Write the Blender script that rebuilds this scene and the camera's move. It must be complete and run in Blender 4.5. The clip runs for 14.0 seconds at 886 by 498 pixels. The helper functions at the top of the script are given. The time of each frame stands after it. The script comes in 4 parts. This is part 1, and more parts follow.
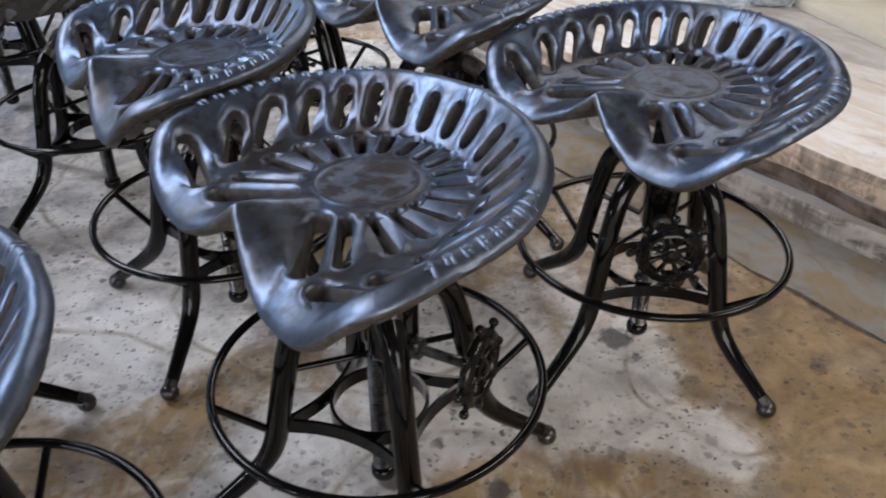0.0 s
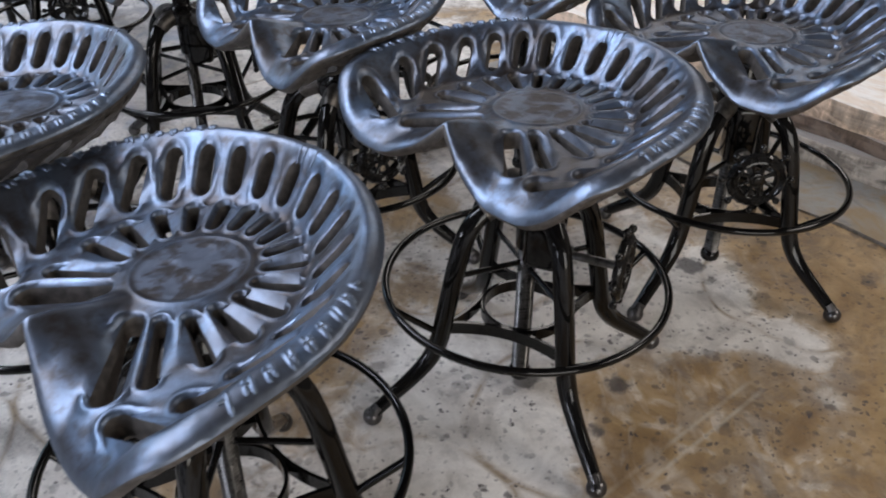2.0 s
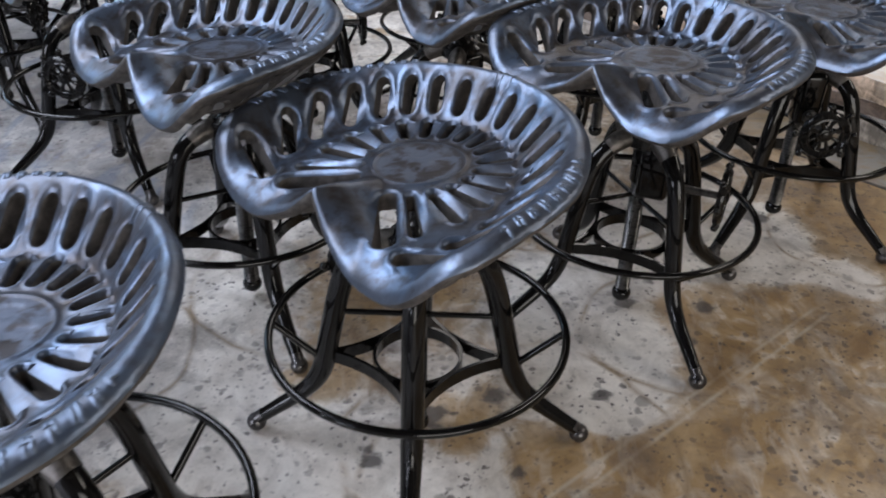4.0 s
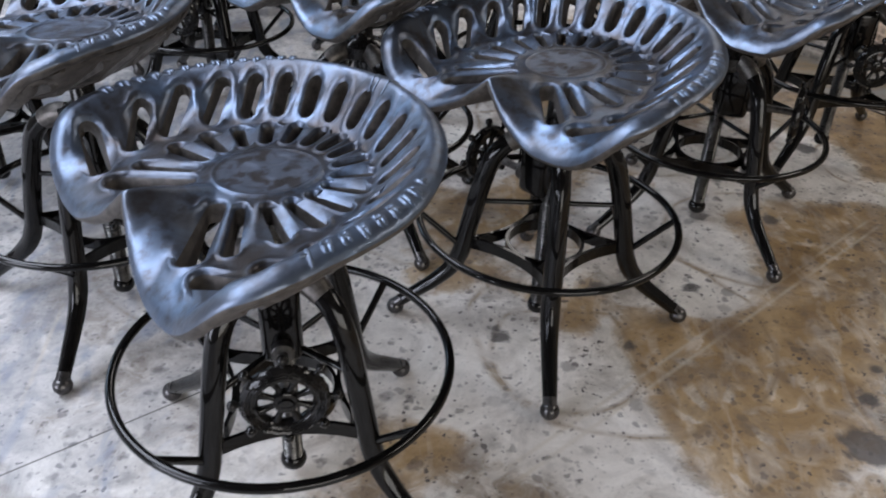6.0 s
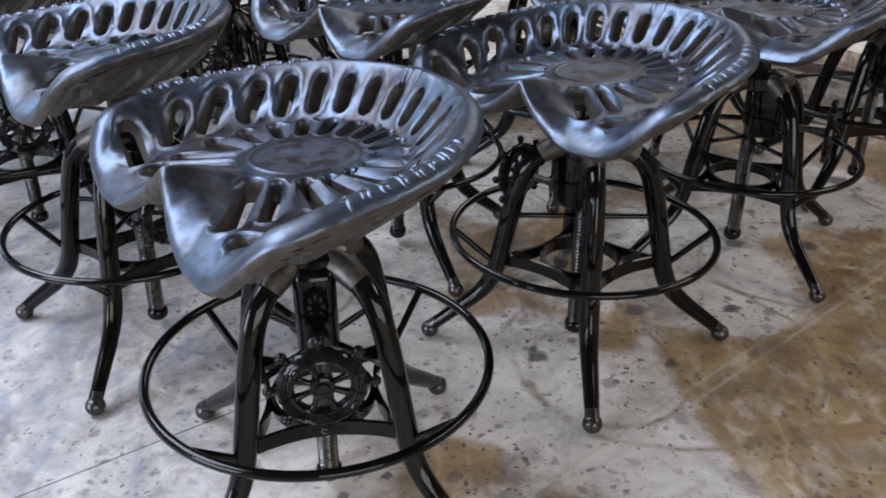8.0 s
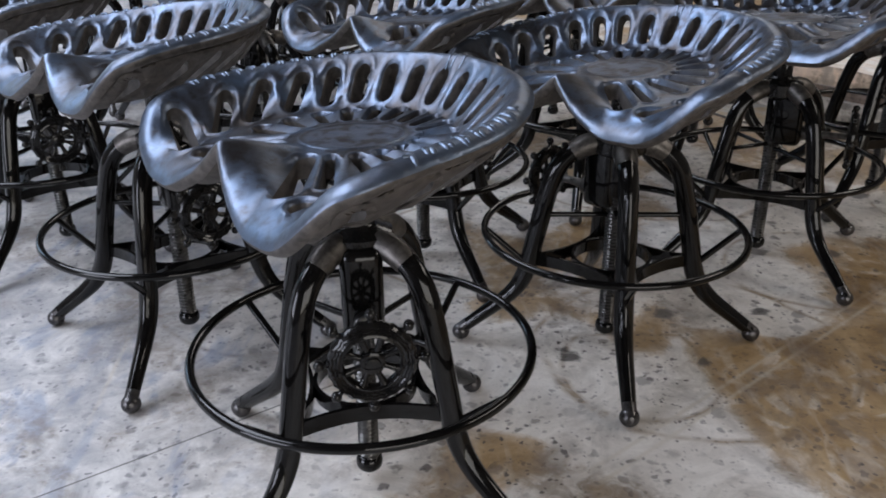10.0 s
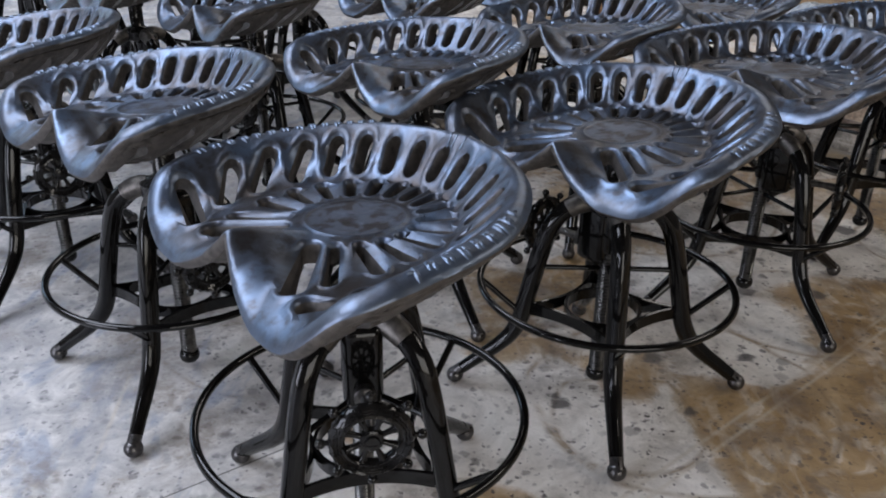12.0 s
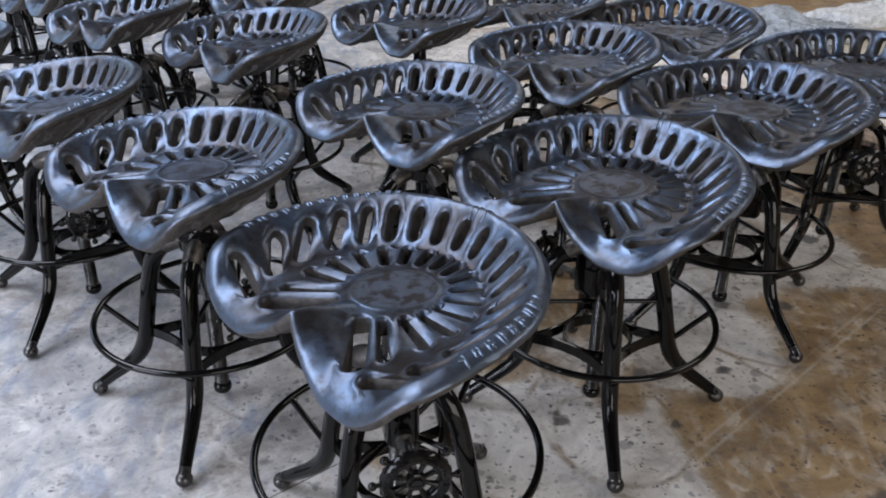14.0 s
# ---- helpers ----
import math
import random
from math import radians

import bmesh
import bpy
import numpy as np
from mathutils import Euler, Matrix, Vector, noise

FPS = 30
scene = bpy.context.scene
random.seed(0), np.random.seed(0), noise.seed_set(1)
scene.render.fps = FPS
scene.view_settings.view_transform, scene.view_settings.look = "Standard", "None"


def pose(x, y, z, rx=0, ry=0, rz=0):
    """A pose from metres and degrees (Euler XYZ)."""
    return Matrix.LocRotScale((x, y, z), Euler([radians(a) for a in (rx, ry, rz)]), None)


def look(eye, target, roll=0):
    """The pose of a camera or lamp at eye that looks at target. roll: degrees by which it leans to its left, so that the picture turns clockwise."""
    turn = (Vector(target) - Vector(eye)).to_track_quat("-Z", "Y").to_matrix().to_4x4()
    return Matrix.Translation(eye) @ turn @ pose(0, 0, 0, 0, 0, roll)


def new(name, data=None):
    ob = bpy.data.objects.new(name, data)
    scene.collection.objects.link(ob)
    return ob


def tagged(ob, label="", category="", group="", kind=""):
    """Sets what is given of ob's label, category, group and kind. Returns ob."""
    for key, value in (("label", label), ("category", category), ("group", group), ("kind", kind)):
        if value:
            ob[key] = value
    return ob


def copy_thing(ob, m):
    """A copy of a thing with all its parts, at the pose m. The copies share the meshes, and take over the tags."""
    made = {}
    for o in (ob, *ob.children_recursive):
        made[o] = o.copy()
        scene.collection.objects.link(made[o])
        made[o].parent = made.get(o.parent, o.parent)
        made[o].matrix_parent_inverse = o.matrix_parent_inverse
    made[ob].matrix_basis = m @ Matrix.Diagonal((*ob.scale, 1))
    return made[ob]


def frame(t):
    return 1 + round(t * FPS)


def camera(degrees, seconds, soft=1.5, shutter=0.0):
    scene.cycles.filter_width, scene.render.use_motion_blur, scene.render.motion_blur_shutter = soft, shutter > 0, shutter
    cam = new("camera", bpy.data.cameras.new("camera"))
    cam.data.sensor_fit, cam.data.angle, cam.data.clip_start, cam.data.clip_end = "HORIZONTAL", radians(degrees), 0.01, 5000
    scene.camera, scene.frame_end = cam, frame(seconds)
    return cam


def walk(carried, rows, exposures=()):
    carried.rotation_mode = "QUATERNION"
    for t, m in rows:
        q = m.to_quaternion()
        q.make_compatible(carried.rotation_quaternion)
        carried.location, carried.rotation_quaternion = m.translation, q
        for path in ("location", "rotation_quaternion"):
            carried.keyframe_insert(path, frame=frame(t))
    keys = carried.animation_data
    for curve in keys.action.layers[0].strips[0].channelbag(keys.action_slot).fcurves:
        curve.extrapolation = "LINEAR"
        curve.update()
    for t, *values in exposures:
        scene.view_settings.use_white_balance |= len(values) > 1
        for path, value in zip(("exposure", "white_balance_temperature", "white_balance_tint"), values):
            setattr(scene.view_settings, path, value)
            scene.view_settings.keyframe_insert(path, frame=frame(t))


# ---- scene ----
cam = camera(55.0, 14.0, 1.85, 0.5)
PATH = [
    (0, (0.17, 0.218, 0.893), (0.043, 1.886, -0.204), -0.1),
    (0.5, (0.124, 0.19, 0.892), (-0.029, 1.843, -0.222), -0.3),
    (1, (0.051, 0.133, 0.893), (-0.05, 1.793, -0.217), 0.1),
    (1.5, (-0.008, 0.065, 0.902), (-0.071, 1.731, -0.202), -0.1),
    (2, (-0.067, 0.001, 0.901), (-0.101, 1.673, -0.196), 0.1),
    (2.5, (-0.114, -0.047, 0.898), (-0.135, 1.625, -0.199), 0.7),
    (3, (-0.158, -0.114, 0.909), (-0.204, 1.569, -0.17), 0.8),
    (5.5, (-0.447, -0.444, 0.912), (-0.433, 1.237, -0.172), 2.5),
    (6, (-0.488, -0.481, 0.883), (-0.473, 1.185, -0.223), 2.2),
    (6.5, (-0.51, -0.487, 0.853), (-0.534, 1.196, -0.227), 2.2),
    (7, (-0.502, -0.5, 0.829), (-0.622, 1.219, -0.186), 0.9),
    (7.5, (-0.481, -0.515, 0.799), (-0.592, 1.234, -0.165), 0.5),
    (8, (-0.496, -0.529, 0.78), (-0.55, 1.243, -0.147), -0.1),
    (10.5, (-0.545, -0.575, 0.716), (-0.604, 1.246, -0.107), -0.5),
    (11, (-0.542, -0.547, 0.786), (-0.594, 1.259, -0.072), 0.3),
    (11.5, (-0.549, -0.555, 0.799), (-0.589, 1.244, -0.072), 0.4),
    (12, (-0.552, -0.557, 0.832), (-0.59, 1.244, -0.036), 0.9),
    (12.5, (-0.565, -0.567, 0.869), (-0.602, 1.224, -0.022), 0.4),
    (13, (-0.581, -0.588, 0.914), (-0.589, 1.195, 0.008), -0.2),
    (13.5, (-0.6, -0.602, 0.957), (-0.59, 1.166, 0.021), 0.3),
    (14, (-0.626, -0.636, 1.004), (-0.588, 1.134, 0.074), 0.5),
]
walk(cam, [(t, look(eye, target, roll)) for t, eye, target, roll in PATH], ((0, 0.03), (3, -0.03), (5.5, -0.19), (8, -0.25), (10.5, -0.43), (14, -0.44)))

# ---------------------------------------------------------------- world and lights
world = bpy.data.worlds.new("world")
scene.world = world
world.use_nodes = True
wn = world.node_tree.nodes
sky = wn.new("ShaderNodeTexSky")
sky.sky_type = "NISHITA"
sky.sun_disc = False
sky.sun_elevation, sky.sun_rotation = radians(38), radians(220)
wn["Background"].inputs["Strength"].default_value = 0.12
world.node_tree.links.new(sky.outputs[0], wn["Background"].inputs["Color"])


def area_lamp(name, eye, target, width, height, watts, colour):
    data = bpy.data.lights.new(name, "AREA")
    data.shape, data.size, data.size_y = "RECTANGLE", width, height
    data.energy, data.color = watts, colour
    ob = new(name, data)
    ob.matrix_world = look(eye, target)
    return ob


DOOR_LIGHT, SIDE_FILL, STRIP_LIGHT, ROOF_FILL, EAST_FILL, WINDOW_LIGHT = 375.0, 192.0, 445.0, 92.0, 118.0, 75.0
area_lamp("door_daylight", (-5.95, -3.9, 1.9), (0, -1.2, 1.2), 3.7, 2.9, DOOR_LIGHT, (0.79, 0.83, 1.0))
# added lamp, no source known there: warm fill for the floor on the right
area_lamp("gate_daylight", (2.3, -5.95, 1.7), (1.4, 0, 1.2), 4.5, 2.8, SIDE_FILL, (1.0, 0.94, 0.88))
# strip assumed from the bluish sheen on the lobes; the roof is unseen
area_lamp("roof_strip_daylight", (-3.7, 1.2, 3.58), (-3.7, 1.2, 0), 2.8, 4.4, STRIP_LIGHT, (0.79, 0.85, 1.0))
# added overhead fill at the back, unseen, for the farther seats to reflect
area_lamp("skylight_daylight", (0.9, 5.9, 3.58), (0.9, 5.9, 0), 3.0, 2.4, ROOF_FILL, (1.0, 0.92, 0.86))
# added warm fill from above right; brightens the floor there
area_lamp("east_roof_daylight", (3.9, 0.6, 3.58), (3.9, 0.6, 0), 1.4, 3.0, EAST_FILL, (1.0, 0.92, 0.84))
area_lamp("window_daylight", (-5.95, 5.3, 2.05), (0, 1.6, 0.9), 4.0, 2.5, WINDOW_LIGHT, (0.56, 0.75, 1.0))


# ---------------------------------------------------------------- materials
def material(name):
    m = bpy.data.materials.new(name)
    m.use_nodes = True
    nt = m.node_tree
    return m, nt, nt.nodes["Principled BSDF"]


def node(nt, kind, **values):
    n = nt.nodes.new(kind)
    for key, value in values.items():
        n.inputs[key.replace("_", " ")].default_value = value
    return n


def noise_tex(nt, vec, scale, detail=4.0, rough=0.55, distortion=0.0):
    n = node(nt, "ShaderNodeTexNoise", Scale=scale, Detail=detail, Roughness=rough, Distortion=distortion)
    nt.links.new(vec, n.inputs["Vector"])
    return n.outputs["Fac"]


def ramp(nt, fac, *stops):
    n = nt.nodes.new("ShaderNodeValToRGB")
    while len(n.color_ramp.elements) < len(stops):
        n.color_ramp.elements.new(0.5)
    for e, (p, c) in zip(n.color_ramp.elements, stops):
        e.position = p
        e.color = (*c, 1) if isinstance(c, tuple) else (c, c, c, 1)
    nt.links.new(fac, n.inputs[0])
    return n.outputs["Color"]


def calc(nt, op, a, b=0.0, c=0.0, clamp=False):
    n = nt.nodes.new("ShaderNodeMath")
    n.operation, n.use_clamp = op, clamp
    for i, v in enumerate((a, b, c)):
        if isinstance(v, (int, float)):
            n.inputs[i].default_value = v
        else:
            nt.links.new(v, n.inputs[i])
    return n.outputs[0]


def blend(nt, fac, a, b, mode="MIX"):
    n = nt.nodes.new("ShaderNodeMixRGB")
    n.blend_type = mode
    for i, v in enumerate((fac, a, b)):
        if isinstance(v, (int, float)):
            n.inputs[i].default_value = v
        elif isinstance(v, tuple):
            n.inputs[i].default_value = (*v, 1)
        else:
            nt.links.new(v, n.inputs[i])
    return n.outputs[0]


def bump(nt, bsdf, height, strength, distance):
    n = node(nt, "ShaderNodeBump", Strength=strength, Distance=distance)
    nt.links.new(height, n.inputs["Height"])
    nt.links.new(n.outputs[0], bsdf.inputs["Normal"])


def object_coords(nt):
    return nt.nodes.new("ShaderNodeTexCoord").outputs["Object"]


def place_coords(nt):
    return nt.nodes.new("ShaderNodeNewGeometry").outputs["Position"]


def varied(nt, vec):
    """Shifts a texture by the object's random number, so that repeats differ."""
    info = nt.nodes.new("ShaderNodeObjectInfo")
    add = nt.nodes.new("ShaderNodeVectorMath")
    add.operation = "ADD"
    mul = calc(nt, "MULTIPLY", info.outputs["Random"], 37.0)
    nt.links.new(vec, add.inputs[0])
    nt.links.new(mul, add.inputs[1])
    return add.outputs[0]


def cast_iron():
    m, nt, b = material("burnished_cast_iron")
    v = varied(nt, object_coords(nt))
    big = noise_tex(nt, v, 10, 4, 0.55, 0.6)
    fine = noise_tex(nt, v, 190, 5, 0.6)
    mid = noise_tex(nt, v, 55, 5, 0.65)
    tone = ramp(nt, big, (0.33, (0.044, 0.039, 0.038)), (0.46, (0.086, 0.094, 0.115)), (0.56, (0.106, 0.134, 0.186)), (0.70, (0.122, 0.174, 0.262)))
    tone = blend(nt, calc(nt, "MULTIPLY", ramp(nt, mid, (0.47, 0.0), (0.64, 1.0)), 0.72), tone, (0.046, 0.036, 0.030))
    # edges worn lighter, with their bluish glint put into the colour
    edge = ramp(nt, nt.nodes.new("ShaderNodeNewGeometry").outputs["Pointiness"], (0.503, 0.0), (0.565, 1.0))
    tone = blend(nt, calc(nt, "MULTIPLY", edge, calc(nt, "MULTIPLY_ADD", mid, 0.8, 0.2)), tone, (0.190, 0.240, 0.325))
    # the boss in the middle was never ground smooth
    at = nt.nodes.new("ShaderNodeVectorMath")
    at.operation = "LENGTH"
    nt.links.new(object_coords(nt), at.inputs[0])
    boss = ramp(nt, at.outputs["Value"], (0.0500, 1.0), (0.0540, 0.0))
    patch = ramp(nt, noise_tex(nt, v, 42, 3, 0.55, 0.4), (0.43, (0.052, 0.045, 0.043)), (0.55, (0.140, 0.163, 0.212)))
    tone = blend(nt, calc(nt, "MULTIPLY", boss, 0.8), tone, patch)
    # darker brown in the hollows
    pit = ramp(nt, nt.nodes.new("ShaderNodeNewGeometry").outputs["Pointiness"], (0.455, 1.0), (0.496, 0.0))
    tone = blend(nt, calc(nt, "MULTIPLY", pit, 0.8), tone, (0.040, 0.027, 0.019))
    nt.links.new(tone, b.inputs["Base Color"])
    b.inputs["Metallic"].default_value = 0.90
    r = calc(nt, "MULTIPLY_ADD", big, -0.14, 0.395)
    r = calc(nt, "MULTIPLY_ADD", boss, 0.10, r)
    r = calc(nt, "MULTIPLY_ADD", fine, 0.16, r)
    nt.links.new(r, b.inputs["Roughness"])
    bump(nt, b, calc(nt, "ADD", calc(nt, "MULTIPLY", mid, 0.8), calc(nt, "MULTIPLY", fine, 0.5)), 0.34, 0.0016)
    return m


def black_paint(name="black_gloss_paint", base=0.0022, rough=0.13):
    m, nt, b = material(name)
    v = varied(nt, object_coords(nt))
    n = noise_tex(nt, v, 60, 4)
    nt.links.new(ramp(nt, n, (0.35, base), (0.7, (base * 2.1, base * 1.9, base * 1.8))), b.inputs["Base Color"])
    nt.links.new(calc(nt, "MULTIPLY_ADD", n, 0.22, rough - 0.06), b.inputs["Roughness"])
    b.inputs["Specular IOR Level"].default_value = 0.08
    b.inputs["Coat Weight"].default_value = 0.46
    b.inputs["Coat Roughness"].default_value = 0.04
    bump(nt, b, noise_tex(nt, v, 34, 3), 0.35, 0.003)
    return m


def dull_steel(name, colour, rough, metal=0.9):
    m, nt, b = material(name)
    v = varied(nt, object_coords(nt))
    n = noise_tex(nt, v, 90, 5, 0.65)
    dark = tuple(c * 0.45 for c in colour)
    nt.links.new(ramp(nt, n, (0.35, dark), (0.62, colour)), b.inputs["Base Color"])
    b.inputs["Metallic"].default_value = metal
    nt.links.new(calc(nt, "MULTIPLY_ADD", n, 0.25, rough - 0.1), b.inputs["Roughness"])
    bump(nt, b, n, 0.3, 0.001)
    return m


def near_point(nt, p, x, y, radius):
    """One at a point of the floor, falling off softly round it."""
    n = nt.nodes.new("ShaderNodeVectorMath")
    n.operation = "DISTANCE"
    nt.links.new(p, n.inputs[0])
    n.inputs[1].default_value = (x, y, 0.0)
    d = calc(nt, "DIVIDE", n.outputs["Value"], radius)
    return calc(nt, "POWER", 2.718, calc(nt, "MULTIPLY", calc(nt, "MULTIPLY", d, d), -1.0)), n.outputs["Value"]


def near_line(nt, x, y, x0, y0, x1, y1, half, soft):
    """One along a straight line on the floor."""
    dx, dy = x1 - x0, y1 - y0
    length = math.hypot(dx, dy)
    nx, ny = -dy / length, dx / length
    across = calc(nt, "ABSOLUTE", calc(nt, "ADD", calc(nt, "MULTIPLY", x, nx), calc(nt, "MULTIPLY_ADD", y, ny, -(x0 * nx + y0 * ny))))
    along = calc(nt, "ADD", calc(nt, "MULTIPLY", x, dx / length), calc(nt, "MULTIPLY_ADD", y, dy / length, -(x0 * dx + y0 * dy) / length))
    f = calc(nt, "DIVIDE", calc(nt, "SUBTRACT", half + soft, across), soft, clamp=True)
    f = calc(nt, "MULTIPLY", f, calc(nt, "MULTIPLY", along, 40.0, clamp=True))
    return calc(nt, "MULTIPLY", f, calc(nt, "MULTIPLY", calc(nt, "SUBTRACT", length, along), 40.0, clamp=True))


# where the ochre print still shows, and where it has worn to pale grey (x, y, reach)
OCHRE_AT = ((0.27, 0.86, 0.13), (0.36, 0.93, 0.10), (0.16, 0.98, 0.07), (0.64, 1.17, 0.10), (0.67, 1.00, 0.13), (0.57, 1.35, 0.08), (-0.06, 0.56, 0.10),
            (-0.24, 0.66, 0.07), (-0.48, 0.75, 0.08), (-0.05, 0.42, 0.14), (-0.50, 0.36, 0.07), (0.13, 0.62, 0.14), (-0.27, 1.06, 0.10), (-0.37, 0.98, 0.11), (-0.18, 1.55, 0.12))
PALE_AT = ((0.46, 1.11, 0.06), (0.34, 1.20, 0.11), (0.00, 0.82, 0.13), (0.50, 0.97, 0.05), (0.10, 1.13, 0.10), (-0.15, 0.95, 0.13), (-0.31, 0.47, 0.13), (-0.49, 0.53, 0.14), (-0.22, 0.36, 0.07),
           (-0.02, 0.70, 0.05), (0.10, 1.30, 0.12), (-0.42, 1.30, 0.12))
ARCS = ((0.124, 0.926, 0.169), (-0.175, 0.627, 0.245), (0.512, 1.239, 0.132), (-0.077, 1.485, 0.322), (-0.416, 1.865, 0.395), (-0.508, 1.044, 0.242), (-0.90, 0.80, 0.20), (-0.274, 0.557, 0.119))
MEDALLIONS = ((0.33, 0.87, 0.6), (-0.055, 0.425, 2.1), (-0.36, 1.00, 1.2))
BLOTS = ((0.134, 0.378, 0.042), (0.173, 0.477, 0.021), (0.213, 0.543, 0.017), (0.04, 1.004, 0.026), (-0.383, 0.60, 0.022), (0.183, 0.998, 0.024), (-0.033, 0.751, 0.018), (0.138, 0.897, 0.016), (-0.202, 0.743, 0.024), (-0.172, 0.584, 0.018), (0.37, 1.33, 0.03), (-0.30, 0.69, 0.032))


def stained_floor():
    m, nt, b = material("stained_workshop_floor")
    p = place_coords(nt)
    sep = nt.nodes.new("ShaderNodeSeparateXYZ")
    nt.links.new(p, sep.inputs[0])
    x, y = sep.outputs[0], sep.outputs[1]
    low = noise_tex(nt, p, 3.4, 2, 0.45, 0.9)
    mid = noise_tex(nt, p, 9, 6, 0.62, 1.2)
    leaf = noise_tex(nt, p, 26, 4, 0.6, 1.2)
    grit = noise_tex(nt, p, 150, 4, 0.7)
    pale = ramp(nt, mid, (0.30, (0.45, 0.42, 0.385)), (0.45, (0.655, 0.615, 0.565)), (0.66, (0.85, 0.815, 0.765)))
    ochre = ramp(nt, mid, (0.30, (0.20, 0.115, 0.042)), (0.5, (0.345, 0.222, 0.098)), (0.7, (0.49, 0.345, 0.185)))
    # the ochre print, worn off in wide patches with curved edges
    mask = calc(nt, "MULTIPLY_ADD", calc(nt, "SUBTRACT", low, 0.5), 2.6, 0.40)
    mask = calc(nt, "ADD", mask, calc(nt, "MULTIPLY", calc(nt, "ADD", x, 0.15), 0.58))
    # farther out the print is worn just as unevenly on both sides
    mask = calc(nt, "ADD", mask, calc(nt, "MULTIPLY", calc(nt, "SUBTRACT", calc(nt, "MAXIMUM", x, 1.0), 1.0), -0.90))
    mask = calc(nt, "MINIMUM", mask, 1.0)
    mask = calc(nt, "ADD", mask, calc(nt, "MULTIPLY", calc(nt, "SUBTRACT", calc(nt, "MINIMUM", x, -2.3), -2.3), -0.80))
    mask = calc(nt, "MAXIMUM", mask, calc(nt, "MULTIPLY_ADD", calc(nt, "SUBTRACT", low, 0.5), 2.6, calc(nt, "MULTIPLY_ADD", calc(nt, "SUBTRACT", calc(nt, "ABSOLUTE", x), 2.4, clamp=True), 1.0, -0.62)))
    for px, py, r in OCHRE_AT:
        mask = calc(nt, "MULTIPLY_ADD", near_point(nt, p, px, py, r)[0], 0.85, mask)
    clean = 1.0
    for px, py, r in PALE_AT:
        near = near_point(nt, p, px, py, r)[0]
        mask = calc(nt, "MULTIPLY_ADD", near, -0.85, mask)
        clean = calc(nt, "MULTIPLY_ADD", near, -0.7, clean, clamp=True)
    mask = calc(nt, "MULTIPLY_ADD", calc(nt, "SUBTRACT", leaf, 0.5), 0.7, mask)
    ochre_fac = ramp(nt, mask, (0.38, 0.0), (0.62, 0.76), (1.0, 0.97))
    # pale strokes left in the print, drawn out along the grain
    turn = nt.nodes.new("ShaderNodeMapping")
    turn.inputs["Rotation"].default_value = (0, 0, radians(-38))
    turn.inputs["Scale"].default_value = (1.0, 0.42, 1.0)
    nt.links.new(p, turn.inputs["Vector"])
    stroke = ramp(nt, noise_tex(nt, turn.outputs[0], 24, 3, 0.55, 1.0), (0.50, 0.0), (0.70, 0.44))
    stroke = calc(nt, "MULTIPLY", stroke, calc(nt, "MULTIPLY_ADD", calc(nt, "SUBTRACT", 0.60, x), 2.6, 0.1, clamp=True))
    # rings of pale leaves in the round medallions of the print
    for px, py, spin in MEDALLIONS:
        dx = calc(nt, "MULTIPLY_ADD", calc(nt, "SUBTRACT", low, 0.5), 0.10, calc(nt, "SUBTRACT", x, px))
        dy = calc(nt, "MULTIPLY_ADD", calc(nt, "SUBTRACT", mid, 0.5), 0.07, calc(nt, "SUBTRACT", y, py))
        far = calc(nt, "SQRT", calc(nt, "ADD", calc(nt, "MULTIPLY", dx, dx), calc(nt, "MULTIPLY", dy, dy)))
        turn_by = calc(nt, "ARCTAN2", dy, dx)
        for leaves, radius, half, sweep in ((7, 0.058, 0.030, 9.0), (13, 0.118, 0.028, -7.0), (17, 0.176, 0.026, 6.0)):
            around = calc(nt, "COSINE", calc(nt, "MULTIPLY_ADD", turn_by, leaves, calc(nt, "MULTIPLY_ADD", far, sweep * leaves * 0.5, spin)))
            across = calc(nt, "SUBTRACT", 1.0, calc(nt, "DIVIDE", calc(nt, "ABSOLUTE", calc(nt, "SUBTRACT", far, radius)), half), clamp=True)
            leaf_f = calc(nt, "MULTIPLY", calc(nt, "MULTIPLY_ADD", around, 2.2, -0.75, clamp=True), calc(nt, "MULTIPLY", across, 2.5, clamp=True))
            leaf_f = calc(nt, "MULTIPLY", leaf_f, ramp(nt, mid, (0.42, 0.05), (0.60, 0.46)))
            stroke = calc(nt, "MAXIMUM", stroke, leaf_f)
    col = blend(nt, calc(nt, "MULTIPLY", ochre_fac, calc(nt, "SUBTRACT", 1.0, stroke)), pale, ochre)
    # brown curved outlines of the print
    for px, py, r in ARCS:
        d = near_point(nt, p, px, py, 1.0)[1]
        d = calc(nt, "MULTIPLY_ADD", calc(nt, "SUBTRACT", low, 0.5), 0.10, d)
        f = calc(nt, "SUBTRACT", 1.0, calc(nt, "MULTIPLY", calc(nt, "ABSOLUTE", calc(nt, "SUBTRACT", d, r)), 110.0), clamp=True)
        f = calc(nt, "MULTIPLY", f, ramp(nt, mid, (0.42, 0.05), (0.56, 0.8)))
        col = blend(nt, f, col, (0.27, 0.185, 0.10))
    # soft grey smudges and spatter
    smudge = ramp(nt, noise_tex(nt, p, 7.5, 6, 0.72, 0.3), (0.50, 0.0), (0.68, 0.66))
    col = blend(nt, calc(nt, "MULTIPLY", smudge, clean), col, (0.14, 0.125, 0.122))
    wet = ramp(nt, noise_tex(nt, p, 5.0, 3, 0.6), (0.38, 0.30), (0.55, 1.0))
